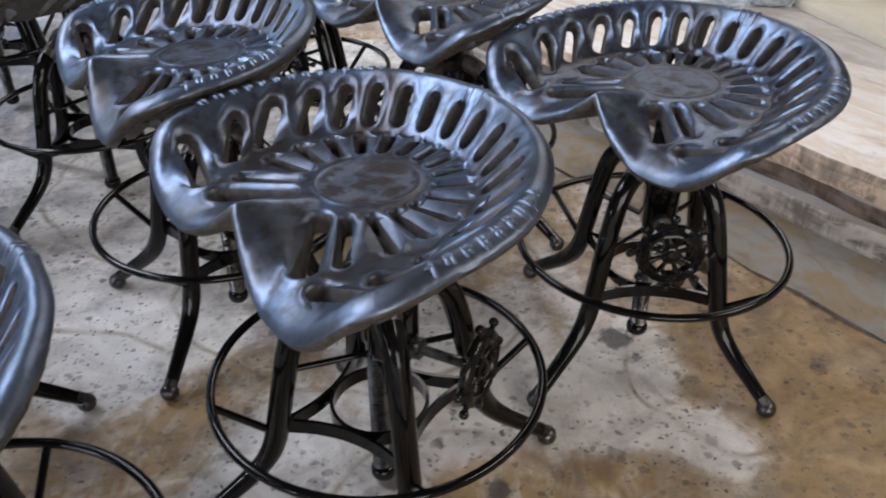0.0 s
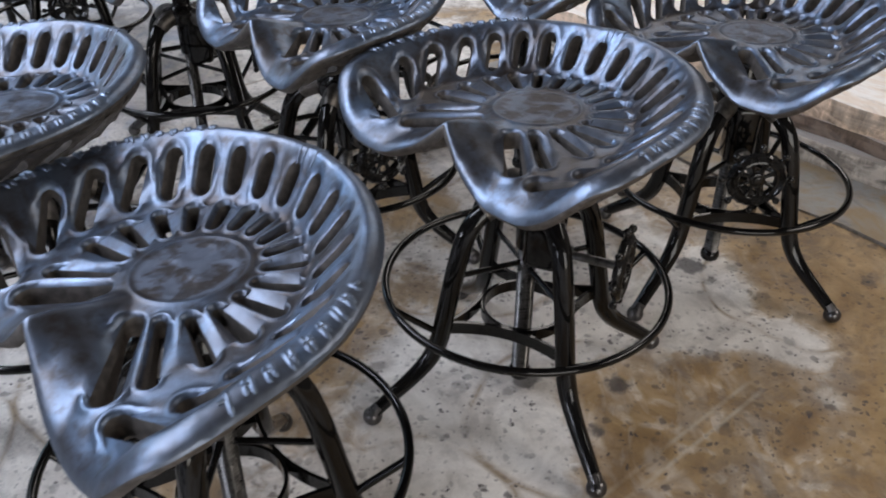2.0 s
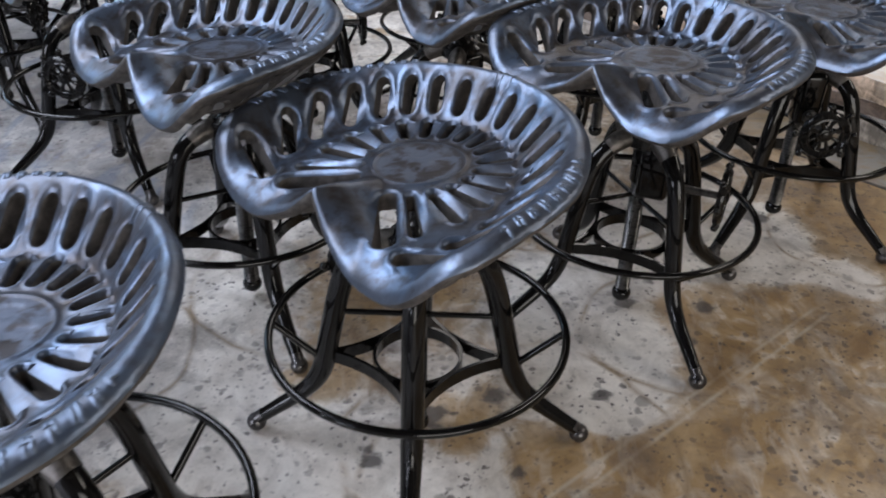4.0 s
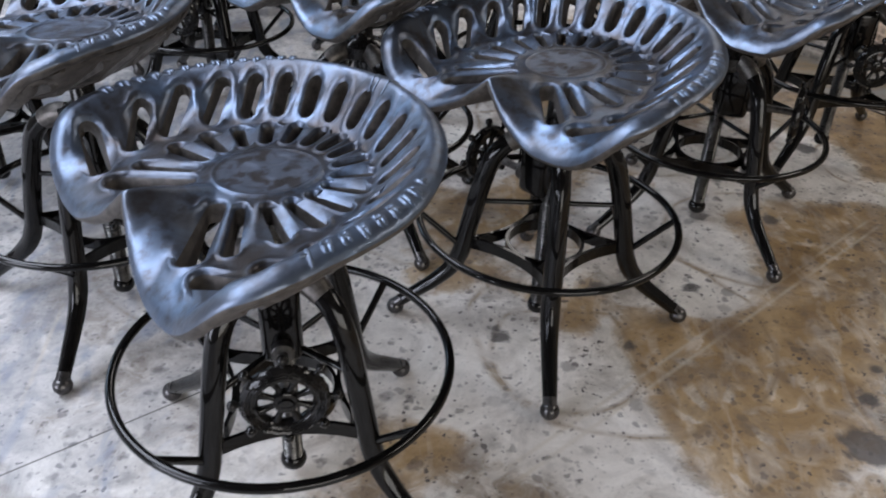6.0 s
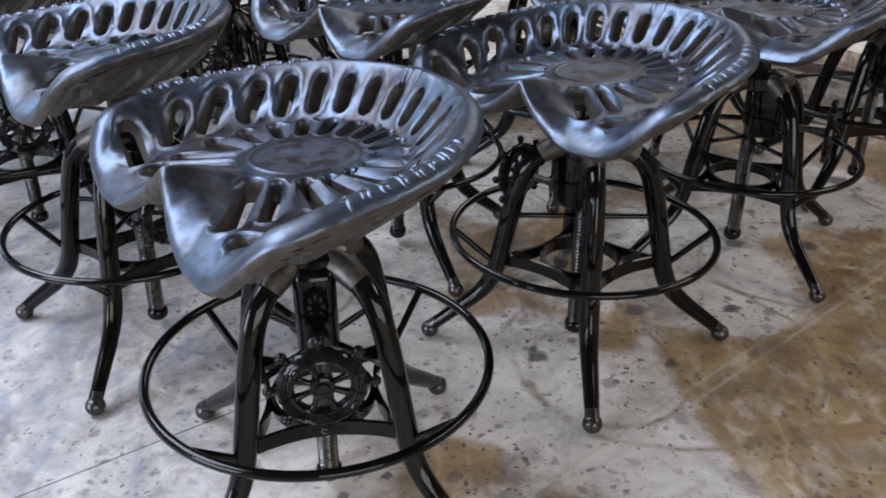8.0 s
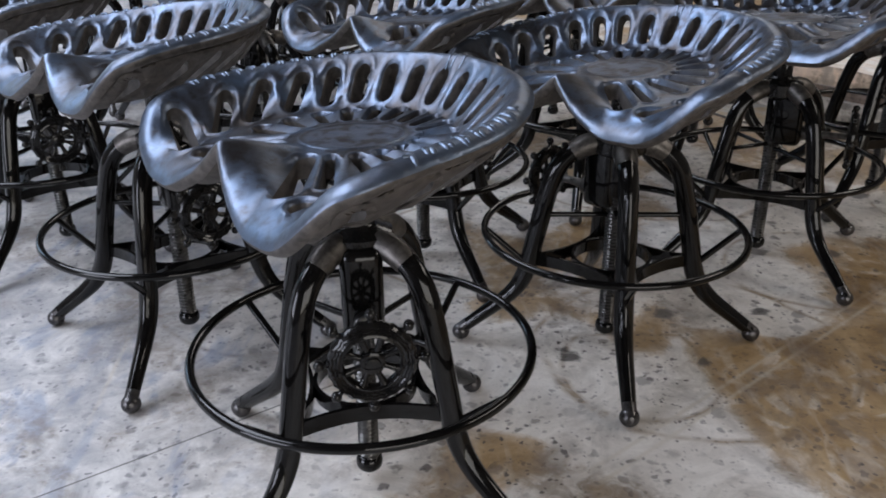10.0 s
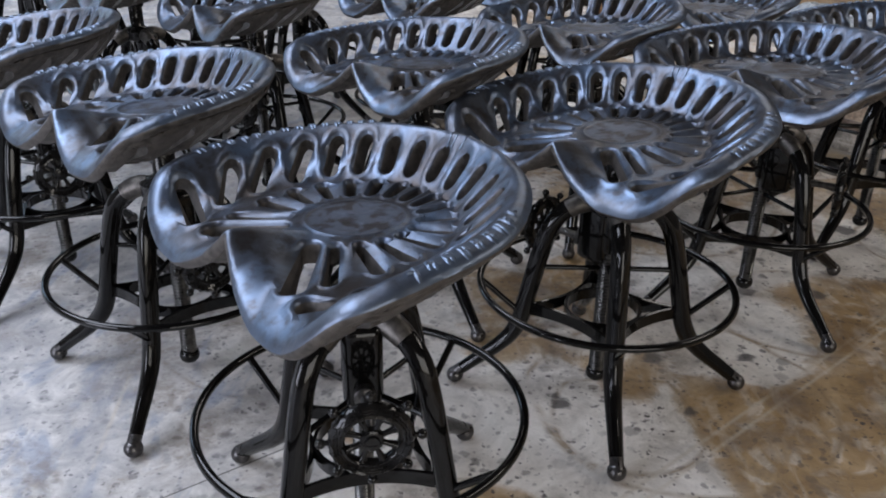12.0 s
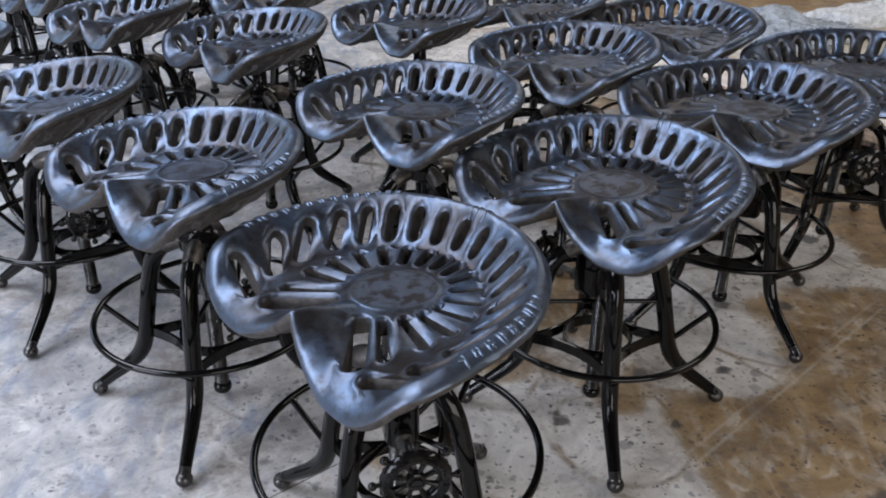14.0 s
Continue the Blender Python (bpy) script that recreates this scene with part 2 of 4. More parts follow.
    for scale, size, lim, sharp in ((11, 0.25, 0.55, 9.0), (24, 0.42, 0.46, 7.0), (55, 0.52, 0.45, 6.0), (120, 0.60, 0.45, 4.0)):
        vor = node(nt, "ShaderNodeTexVoronoi", Scale=scale, Randomness=1.0)
        wob = nt.nodes.new("ShaderNodeVectorMath")
        wob.operation = "ADD"
        nz = node(nt, "ShaderNodeTexNoise", Scale=70.0, Detail=2.0)
        nt.links.new(p, nz.inputs["Vector"])
        sc = nt.nodes.new("ShaderNodeVectorMath")
        sc.operation = "SCALE"
        sc.inputs["Scale"].default_value = 0.016
        nt.links.new(nz.outputs["Color"], sc.inputs[0])
        nt.links.new(p, wob.inputs[0])
        nt.links.new(sc.outputs[0], wob.inputs[1])
        nt.links.new(wob.outputs[0], vor.inputs["Vector"])
        pick = nt.nodes.new("ShaderNodeSeparateColor")
        nt.links.new(vor.outputs["Color"], pick.inputs[0])
        lim_fac = calc(nt, "MULTIPLY", calc(nt, "GREATER_THAN", pick.outputs[0], lim), calc(nt, "MULTIPLY_ADD", pick.outputs[2], 0.6, 0.35))
        radius = calc(nt, "MULTIPLY", pick.outputs[1], size)
        dot = calc(nt, "MULTIPLY", calc(nt, "SUBTRACT", radius, vor.outputs["Distance"]), sharp, clamp=True)
        dot = calc(nt, "MULTIPLY", calc(nt, "MULTIPLY", dot, lim_fac), wet)
        col = blend(nt, dot, col, (0.062, 0.050, 0.052))
    # bluish paint marks near the open end
    blue = calc(nt, "MULTIPLY", ramp(nt, noise_tex(nt, turn.outputs[0], 13, 4, 0.6, 0.5), (0.53, 0.0), (0.63, 1.0)), calc(nt, "MULTIPLY", calc(nt, "SUBTRACT", -0.66, x, clamp=True), 3.4, clamp=True))
    col = blend(nt, calc(nt, "MULTIPLY", blue, 0.62), col, (0.20, 0.265, 0.40))
    # left floor toned blue-grey in the colour, to offset the door lamp's brightness
    left_dim = calc(nt, "MULTIPLY", calc(nt, "SUBTRACT", -0.70, x, clamp=True), 2.6, clamp=True)
    col = blend(nt, calc(nt, "MULTIPLY", left_dim, ramp(nt, mid, (0.36, 0.66), (0.60, 0.34))), col, (0.22, 0.232, 0.262))
    # brown grime trodden in round the bases, broken up by scuffs
    grime = ramp(nt, noise_tex(nt, p, 4.2, 6, 0.68, 0.8), (0.50, 0.0), (0.62, 0.55))
    col = blend(nt, calc(nt, "MULTIPLY", grime, calc(nt, "MULTIPLY", clean, ramp(nt, leaf, (0.38, 0.2), (0.55, 1.0)))), col, (0.155, 0.112, 0.075))
    # separate blots of oil
    for ox, oy, r in BLOTS:
        d = calc(nt, "MULTIPLY_ADD", calc(nt, "SUBTRACT", leaf, 0.5), 0.05, near_point(nt, p, ox, oy, 1.0)[1])
        f = calc(nt, "MULTIPLY", calc(nt, "SUBTRACT", r, d), 90.0, clamp=True)
        col = blend(nt, calc(nt, "MULTIPLY", f, 0.82), col, (0.06, 0.054, 0.056))
    # pale welded seams of the sheet, one dark joint
    for line in ((-0.402, 0.300, 0.397, 1.013), (-0.385, 0.283, 0.414, 0.996), (-1.076, 0.385, -1.109, 0.652)):
        col = blend(nt, calc(nt, "MULTIPLY", near_line(nt, x, y, *line, 0.0012, 0.004), ramp(nt, mid, (0.35, 0.12), (0.55, 0.5))), col, (0.56, 0.50, 0.41))
    joint = near_line(nt, x, y, -1.40, 0.008, -0.72, 0.53, 0.0006, 0.0016)
    col = blend(nt, calc(nt, "MULTIPLY", joint, 0.85), col, (0.05, 0.045, 0.04))
    col = blend(nt, calc(nt, "MULTIPLY", ramp(nt, grit, (0.5, 0.0), (0.75, 1.0)), 0.16), col, (0.16, 0.15, 0.14))
    nt.links.new(col, b.inputs["Base Color"])
    nt.links.new(ramp(nt, mid, (0.3, 0.40), (0.7, 0.62)), b.inputs["Roughness"])
    bump(nt, b, calc(nt, "ADD", grit, calc(nt, "MULTIPLY", mid, 2.0)), 0.2, 0.002)
    return m


def banded_stone(name, dark, light, warm, face, across=9.0):
    """Sawn stone: wavy bands along the slab, streaks running down its broken edges."""
    m, nt, b = material(name)
    v = varied(nt, object_coords(nt))
    def stretched(sx, sy, sz):
        n = nt.nodes.new("ShaderNodeMapping")
        n.inputs["Scale"].default_value = (sx, sy, sz)
        nt.links.new(v, n.inputs["Vector"])
        return n.outputs[0]
    bands = noise_tex(nt, stretched(1.9, across * 0.7, 3.0), 1.0, 5, 0.6, 1.6)
    col = ramp(nt, bands, (0.30, dark), (0.42, warm), (0.52, light), (0.60, warm), (0.72, light))
    veins = noise_tex(nt, stretched(7.0, 15.0, 7.0), 1.0, 6, 0.75, 1.8)
    col = blend(nt, ramp(nt, veins, (0.54, 0.0), (0.70, 0.6)), col, dark)
    streak = noise_tex(nt, stretched(34.0, 34.0, 12.0), 1.0, 6, 0.7, 0.4)
    layer = noise_tex(nt, stretched(2.0, 2.0, 55.0), 1.0, 4, 0.6, 0.6)
    side = ramp(nt, calc(nt, "MULTIPLY_ADD", layer, 0.4, calc(nt, "MULTIPLY", streak, 0.6)), (0.40, tuple(c * 0.3 for c in face)), (0.5, face), (0.60, tuple(min(1, c * 2.2) for c in face)))
    patch = noise_tex(nt, stretched(9.0, 9.0, 14.0), 1.0, 5, 0.65, 0.8)
    side = blend(nt, ramp(nt, patch, (0.46, 0.0), (0.60, 0.75)), side, tuple(min(1, c * 2.0 + 0.05) for c in face))
    side = blend(nt, ramp(nt, patch, (0.36, 0.7), (0.46, 0.0)), side, tuple(c * 0.45 for c in warm))
    nz = nt.nodes.new("ShaderNodeSeparateXYZ")
    nt.links.new(nt.nodes.new("ShaderNodeNewGeometry").outputs["True Normal"], nz.inputs[0])
    col = blend(nt, ramp(nt, nz.outputs[2], (0.55, 0.0), (0.8, 1.0)), side, col)
    nt.links.new(col, b.inputs["Base Color"])
    nt.links.new(ramp(nt, streak, (0.3, 0.38), (0.7, 0.65)), b.inputs["Roughness"])
    bump(nt, b, streak, 0.35, 0.004)
    return m


def plain_rough(name, a, c, scale, rough=0.8, bumpy=0.3):
    m, nt, b = material(name)
    v = place_coords(nt)
    n = noise_tex(nt, v, scale, 6, 0.6, 0.4)
    n2 = noise_tex(nt, v, scale * 14, 4, 0.6)
    col = ramp(nt, n, (0.35, a), (0.68, c))
    col = blend(nt, calc(nt, "MULTIPLY", n2, 0.3), col, a)
    nt.links.new(col, b.inputs["Base Color"])
    b.inputs["Roughness"].default_value = rough
    bump(nt, b, n2, bumpy, 0.004)
    return m


def crumpled_plastic(name, colour, rough):
    m, nt, b = material(name)
    v = place_coords(nt)
    n = noise_tex(nt, v, 9, 3, 0.5, 0.8)
    n2 = noise_tex(nt, v, 30, 5, 0.6, 1.5)
    nt.links.new(ramp(nt, n2, (0.3, tuple(c * 0.55 for c in colour)), (0.6, colour)), b.inputs["Base Color"])
    nt.links.new(ramp(nt, n, (0.3, rough), (0.7, rough + 0.25)), b.inputs["Roughness"])
    bump(nt, b, n2, 0.6, 0.012)
    return m


IRON = cast_iron()
RAW = dull_steel("rough_cast_iron", (0.118, 0.106, 0.098), 0.54, 0.55)
PAINT = black_paint()
SATIN = black_paint("black_satin_casting", 0.0045, 0.22)
SCREW = dull_steel("oiled_screw_steel", (0.15, 0.145, 0.14), 0.28)
BALL = dull_steel("worn_foot_steel", (0.11, 0.105, 0.105), 0.28)
BARE = dull_steel("bare_weld_steel", (0.150, 0.138, 0.128), 0.42)
FLOOR = stained_floor()
ONYX = banded_stone("cream_banded_stone", (0.46, 0.42, 0.39), (0.80, 0.76, 0.71), (0.70, 0.585, 0.47), (0.34, 0.25, 0.18))
RUSTSTONE = banded_stone("brown_grey_stone", (0.16, 0.12, 0.10), (0.36, 0.31, 0.28), (0.30, 0.20, 0.13), (0.085, 0.058, 0.042))
GREYSTONE = banded_stone("pale_grey_stone", (0.26, 0.24, 0.22), (0.46, 0.43, 0.40), (0.40, 0.34, 0.28), (0.27, 0.235, 0.20))
SLATE = banded_stone("grey_slate", (0.13, 0.12, 0.11), (0.30, 0.295, 0.285), (0.30, 0.22, 0.13), (0.10, 0.09, 0.08), 3.0)
CREAM = plain_rough("cream_board", (0.42, 0.37, 0.28), (0.60, 0.54, 0.42), 3, 0.7)
PLASTER = plain_rough("limewashed_wall", (0.11, 0.10, 0.09), (0.19, 0.175, 0.16), 1.6)
CEIL = plain_rough("sheet_ceiling", (0.03, 0.028, 0.026), (0.055, 0.052, 0.048), 1.2)
BAG = crumpled_plastic("white_sack_plastic", (0.80, 0.81, 0.81), 0.4)
WRAP = crumpled_plastic("grey_film_plastic", (0.50, 0.55, 0.60), 0.10)
WOOD = plain_rough("rough_timber", (0.16, 0.085, 0.04), (0.34, 0.20, 0.10), 8, 0.75)


# ---------------------------------------------------------------- mesh helpers
def mesh_from(name, verts, faces, mat, smooth_deg=38):
    me = bpy.data.meshes.new(name)
    me.from_pydata([tuple(v) for v in verts], [], [tuple(f) for f in faces])
    me.materials.append(mat)
    me.polygons.foreach_set("use_smooth", [True] * len(me.polygons))
    me.update()
    if smooth_deg:
        me.set_sharp_from_angle(angle=radians(smooth_deg))
    return me


def part(name, me, parent, label=""):
    ob = new(name, me)
    ob.parent = parent
    if label:
        ob["label"] = label
    return ob


def place(name, me, label, category, group="", kind=""):
    return tagged(new(name, me), label, category, group, kind)


def bm_mesh(name, bm, mat, smooth_deg=38):
    bmesh.ops.recalc_face_normals(bm, faces=bm.faces)
    me = bpy.data.meshes.new(name)
    bm.to_mesh(me)
    bm.free()
    me.materials.append(mat)
    if smooth_deg:
        me.polygons.foreach_set("use_smooth", [True] * len(me.polygons))
        me.set_sharp_from_angle(angle=radians(smooth_deg))
    return me


def box_bm(x0, y0, z0, x1, y1, z1, bevel=0.0, segments=2):
    bm = bmesh.new()
    bmesh.ops.create_cube(bm, size=1.0, matrix=Matrix.LocRotScale(((x0 + x1) / 2, (y0 + y1) / 2, (z0 + z1) / 2), None, (x1 - x0, y1 - y0, z1 - z0)))
    if bevel:
        bmesh.ops.bevel(bm, geom=bm.edges[:], offset=bevel, segments=segments, profile=0.5, affect="EDGES")
    return bm


def spline(points, steps, closed=False):
    """A smooth line through the points (Catmull-Rom)."""
    pts = [np.array(p, float) for p in points]
    n = len(pts)
    out = []
    for i in range(n if closed else n - 1):
        p0 = pts[(i - 1) % n] if closed or i else 2 * pts[0] - pts[1]
        p1, p2 = pts[i], pts[(i + 1) % n]
        p3 = pts[(i + 2) % n] if closed or i + 2 < n else 2 * pts[-1] - pts[-2]
        for s in range(steps):
            u = s / steps
            out.append(0.5 * (2 * p1 + (p2 - p0) * u + (2 * p0 - 5 * p1 + 4 * p2 - p3) * u * u + (3 * p1 - p0 - 3 * p2 + p3) * u ** 3))
    if not closed:
        out.append(pts[-1])
    return out


def tube(path, radii, sides=14, closed=False, flat=1.0, square=0.0):
    """Verts and faces of a tube along a path; flat squeezes it across the path's own plane, square fills its corners."""
    path = [Vector(p) for p in path]
    n = len(path)
    if isinstance(radii, (int, float)):
        radii = [radii] * n
    verts, faces = [], []
    tangents = [((path[(i + 1) % n] if closed or i + 1 < n else path[i]) - (path[(i - 1) % n] if closed or i else path[i])).normalized() for i in range(n)]
    side = tangents[0].orthogonal().normalized()
    for i in range(n):
        t = tangents[i]
        side = (side - t * side.dot(t)).normalized()
        up = t.cross(side)
        for k in range(sides):
            a = 2 * math.pi * k / sides
            c, s = math.cos(a), math.sin(a)
            fill = 1 + square * (1 / max(abs(c), abs(s)) - 1)
            verts.append(path[i] + side * (radii[i] * fill * c) + up * (radii[i] * flat * fill * s))
    rings = n if closed else n - 1
    for i in range(rings):
        for k in range(sides):
            a, b = i * sides + k, i * sides + (k + 1) % sides
            j = ((i + 1) % n) * sides
            faces.append((a, b, j + (k + 1) % sides, j + k))
    if not closed:
        faces.append(tuple(range(sides))[::-1])
        faces.append(tuple((n - 1) * sides + k for k in range(sides)))
    return verts, faces


def lathe(profile, sides=32):
    """Turned shape from (radius, z) pairs, closed at both ends."""
    verts, faces = [], []
    for r, z in profile:
        for k in range(sides):
            a = 2 * math.pi * k / sides
            verts.append((r * math.cos(a), r * math.sin(a), z))
    for i in range(len(profile) - 1):
        for k in range(sides):
            a, b = i * sides + k, i * sides + (k + 1) % sides
            faces.append((a, b, b + sides, a + sides))
    faces.append(tuple(range(sides))[::-1])
    faces.append(tuple((len(profile) - 1) * sides + k for k in range(sides)))
    return verts, faces


def moved(vf, m):
    return [m @ Vector(v) for v in vf[0]], vf[1]


def joined(*pieces):
    verts, faces = [], []
    for v, f in pieces:
        o = len(verts)
        verts += list(v)
        faces += [tuple(i + o for i in q) for q in f]
    return verts, faces


# ---------------------------------------------------------------- the cast tractor seat
HALF = [(0.149, 0.0), (0.155, 0.0156), (0.168, 0.056), (0.175, 0.104), (0.175, 0.151), (0.165, 0.205), (0.127, 0.243), (0.056, 0.249),
        (-0.020, 0.236), (-0.082, 0.196), (-0.126, 0.142), (-0.155, 0.074), (-0.165, 0.0)]


def seat_outline():
    side = spline(HALF, 7)
    other = [np.array((p[0], -p[1])) for p in side[-2:0:-1]]
    return np.array(list(side) + other)


OUTLINE = seat_outline()
_ang = np.degrees(np.arctan2(OUTLINE[:, 1], OUTLINE[:, 0])) % 360
_order = np.argsort(_ang)
_ANG, _RAD = _ang[_order], np.hypot(OUTLINE[:, 0], OUTLINE[:, 1])[_order]


def edge_radius(theta):
    return np.interp(theta % 360, _ANG, _RAD, period=360)


def smooth(a, b, v):
    u = np.clip((v - a) / (b - a), 0, 1)
    return u * u * (3 - 2 * u)


# one half of the seat's slots: angle and radius of the inner end, of the outer end, and the two half widths
PETALS = ((21.5, 0.072, 38.5, 0.172, 0.0118, 0.0142), (42.5, 0.0715, 50.5, 0.156, 0.0072, 0.0092), (61.5, 0.0710, 69.5, 0.145, 0.0072, 0.0091),
          (79.5, 0.0705, 85.5, 0.137, 0.0071, 0.0090), (97.5, 0.0700, 101.5, 0.130, 0.0070, 0.0088), (115.5, 0.0695, 118, 0.123, 0.0069, 0.0086),
          (133.5, 0.069, 135.5, 0.116, 0.0068, 0.0083), (152, 0.0685, 153.5, 0.109, 0.0067, 0.0080), (170.6, 0.0685, 171.5, 0.105, 0.0066, 0.0077))
WALL = ((43, 0.183, 60.5, 0.239, 0.0125, 0.0130), (59.5, 0.178, 76.5, 0.215, 0.0108, 0.0112), (73.5, 0.167, 90, 0.204, 0.0105, 0.0108),
        (90, 0.151, 103, 0.192, 0.0102, 0.0106), (106.5, 0.139, 114.5, 0.181, 0.0100, 0.0106), (122, 0.128, 126.5, 0.169, 0.0098, 0.0105),
        (138, 0.120, 140, 0.158, 0.0096, 0.0104), (154, 0.114, 155, 0.149, 0.0095, 0.0104), (171.2, 0.111, 171.8, 0.143, 0.0095, 0.0104))


def inner_radius(th):
    return np.interp(abs(th), [w[0] for w in WALL], [w[1] for w in WALL])


def outer_radius(th):
    return np.interp(abs(th), [w[2] for w in WALL], [w[3] for w in WALL])


def seat_slots():
    """Tapered slots: two ends and two radii each; eighteen round the boss, eighteen in the wall."""
    slots = []
    for th0, d0, th1, d1, r0, r1 in PETALS + WALL:
        for s in (-1, 1):
            p0 = np.array((d0 * math.cos(radians(th0)), s * d0 * math.sin(radians(th0))))
            p1 = np.array((d1 * math.cos(radians(th1)), s * d1 * math.sin(radians(th1))))
            way = (p1 - p0) / np.linalg.norm(p1 - p0)
            scoop = 0.0012 if len(slots) < 2 else 0.0018 if len(slots) < 2 * len(PETALS) else 0.0009
            slots.append((p0 + way * r0, p1 - way * r1, r0 - scoop, r1 - scoop, scoop))
    return slots


SLOTS = seat_slots()
S0 = np.array([s[0] for s in SLOTS])
S1 = np.array([s[1] for s in SLOTS])
SR0 = np.array([s[2] for s in SLOTS])
SR1 = np.array([s[3] for s in SLOTS])
SCOOP = np.array([s[4] for s in SLOTS])


def slot_distance(p):
    """Distance of points to the nearest slot's edge; below zero inside."""
    p = np.atleast_2d(p)
    d = S1 - S0
    t = np.clip(((p[:, None, :] - S0) * d).sum(2) / (d * d).sum(1), 0, 1)
    near = S0 + t[..., None] * d
    return (np.linalg.norm(p[:, None, :] - near, axis=2) - (SR0 + (SR1 - SR0) * t))


def seat_height(p, scooped=True):
    p = np.atleast_2d(p)
    x, y = p[:, 0], p[:, 1]
    r = np.hypot(x, y)
    th = np.degrees(np.arctan2(y, x))
    at = np.abs(th)
    R = edge_radius(th)
    ri, ro = inner_radius(at), outer_radius(at)
    # the pan: level round the boss, sloping away under both thighs
    ahead = 0.5 * (x + np.sqrt(x * x + 0.0009))
    z = smooth(0.052, 0.100, r) * (-0.115 * ahead + 0.008 * smooth(0.0, -0.11, x))
    # the high ridge from the boss to the notch
    t = np.clip(np.sqrt(y * y + 0.000036) / (0.013 + 0.80 * np.clip(x - 0.058, 0, 1)), 0, 1)
    crest = 0.0005 + 0.33 * np.clip(x - 0.056, 0, 1)
    z = z + (crest - z) * (1 - t) ** 1.35 * smooth(0.050, 0.068, x)
    # the lobes that roll down in front, the notch less so
    lobe = np.interp(at, [0, 5, 14, 25, 44, 54, 64, 74], [0.15, 0.35, 0.62, 0.60, 0.50, 0.31, 0.12, 0.0])
    e = R - r
    z = z - lobe * 0.034 * np.clip(1 - e / 0.052, 0, 1) ** 1.7
    # the slotted wall and its rounded rim
    top = np.interp(at, [38, 46, 53, 60, 66, 75, 84, 96, 110, 130, 180], [-0.009, 0.004, 0.016, 0.031, 0.039, 0.045, 0.048, 0.053, 0.059, 0.067, 0.072])
    rc = np.minimum(ro + 0.44 * (R - ro), R - 0.009)
    foot = np.minimum(ri - 0.008 + np.interp(at, [46, 64, 84], [0.022, 0.010, 0.0]), rc - 0.016)
    v = np.clip((r - foot) / (rc - foot), 0, 1) ** np.interp(at, [50, 65, 85], [1.6, 1.4, 1.16])
    f = 1.002 - np.sqrt((1 - v) ** 2 + 0.004)
    z = z + (top - z) * f * smooth(40, 58, at)
    z = z - np.interp(at, [44, 60, 90, 180], [0.0, 0.005, 0.004, 0.004]) * np.clip((r - rc) / (R - rc), 0, 1) ** 1.9
    # the round boss, with a raised border and four shallow oval marks
    z = z + 0.0013 * np.exp(-((r - 0.0560) / 0.0024) ** 2)
    mark = np.hypot((np.abs(x) - 0.020) / 1.15, (np.abs(y) - 0.020) / 0.95)
    z = z - 0.0011 * (1 - smooth(0.0105, 0.0150, mark)) * (r < 0.050)
    # beads round the slots of the wall and the two beside the ridge; rounded edges
    hole = slot_distance(p)
    dist = hole - SCOOP
    big = np.maximum(np.minimum(dist[:, :2].min(1), dist[:, 2 * len(PETALS):].min(1)), 0)
    bead = np.interp(at, [20, 60, 80, 180], [0.0021, 0.0022, 0.0014, 0.0010])
    z = z + bead * np.exp(-((big - 0.0045) / 0.0030) ** 2) * smooth(0.068, 0.080, r)
    small = np.maximum(dist[:, 2:2 * len(PETALS)].min(1), 0)
    z = z + 0.0013 * np.exp(-((small - 0.0024) / 0.0019) ** 2) * smooth(0.004, 0.012, big)
    # the slots are scooped out towards their holes
    if scooped:
        u = np.clip(hole / (SCOOP + 0.0012), 0, 1)
        z = z - ((1.9 * SCOOP + 0.0008) * (1 - u) ** 1.5).max(1)
    return z - 0.0050 * np.exp(-np.maximum(e, 0) / 0.0035)


def slot_loop(i, off, n=26):
    p0, p1, r0, r1 = S0[i], S1[i], SR0[i] + off, SR1[i] + off
    d = p1 - p0
    a0 = math.atan2(d[1], d[0])
    pts = []
    half = n // 2
    for k in range(half):
        a = a0 - math.pi / 2 + math.pi * k / (half - 1)
        pts.append(p1 + r1 * np.array((math.cos(a), math.sin(a))))
    for k in range(half):
        a = a0 + math.pi / 2 + math.pi * k / (half - 1)
        pts.append(p0 + r0 * np.array((math.cos(a), math.sin(a))))
    return pts


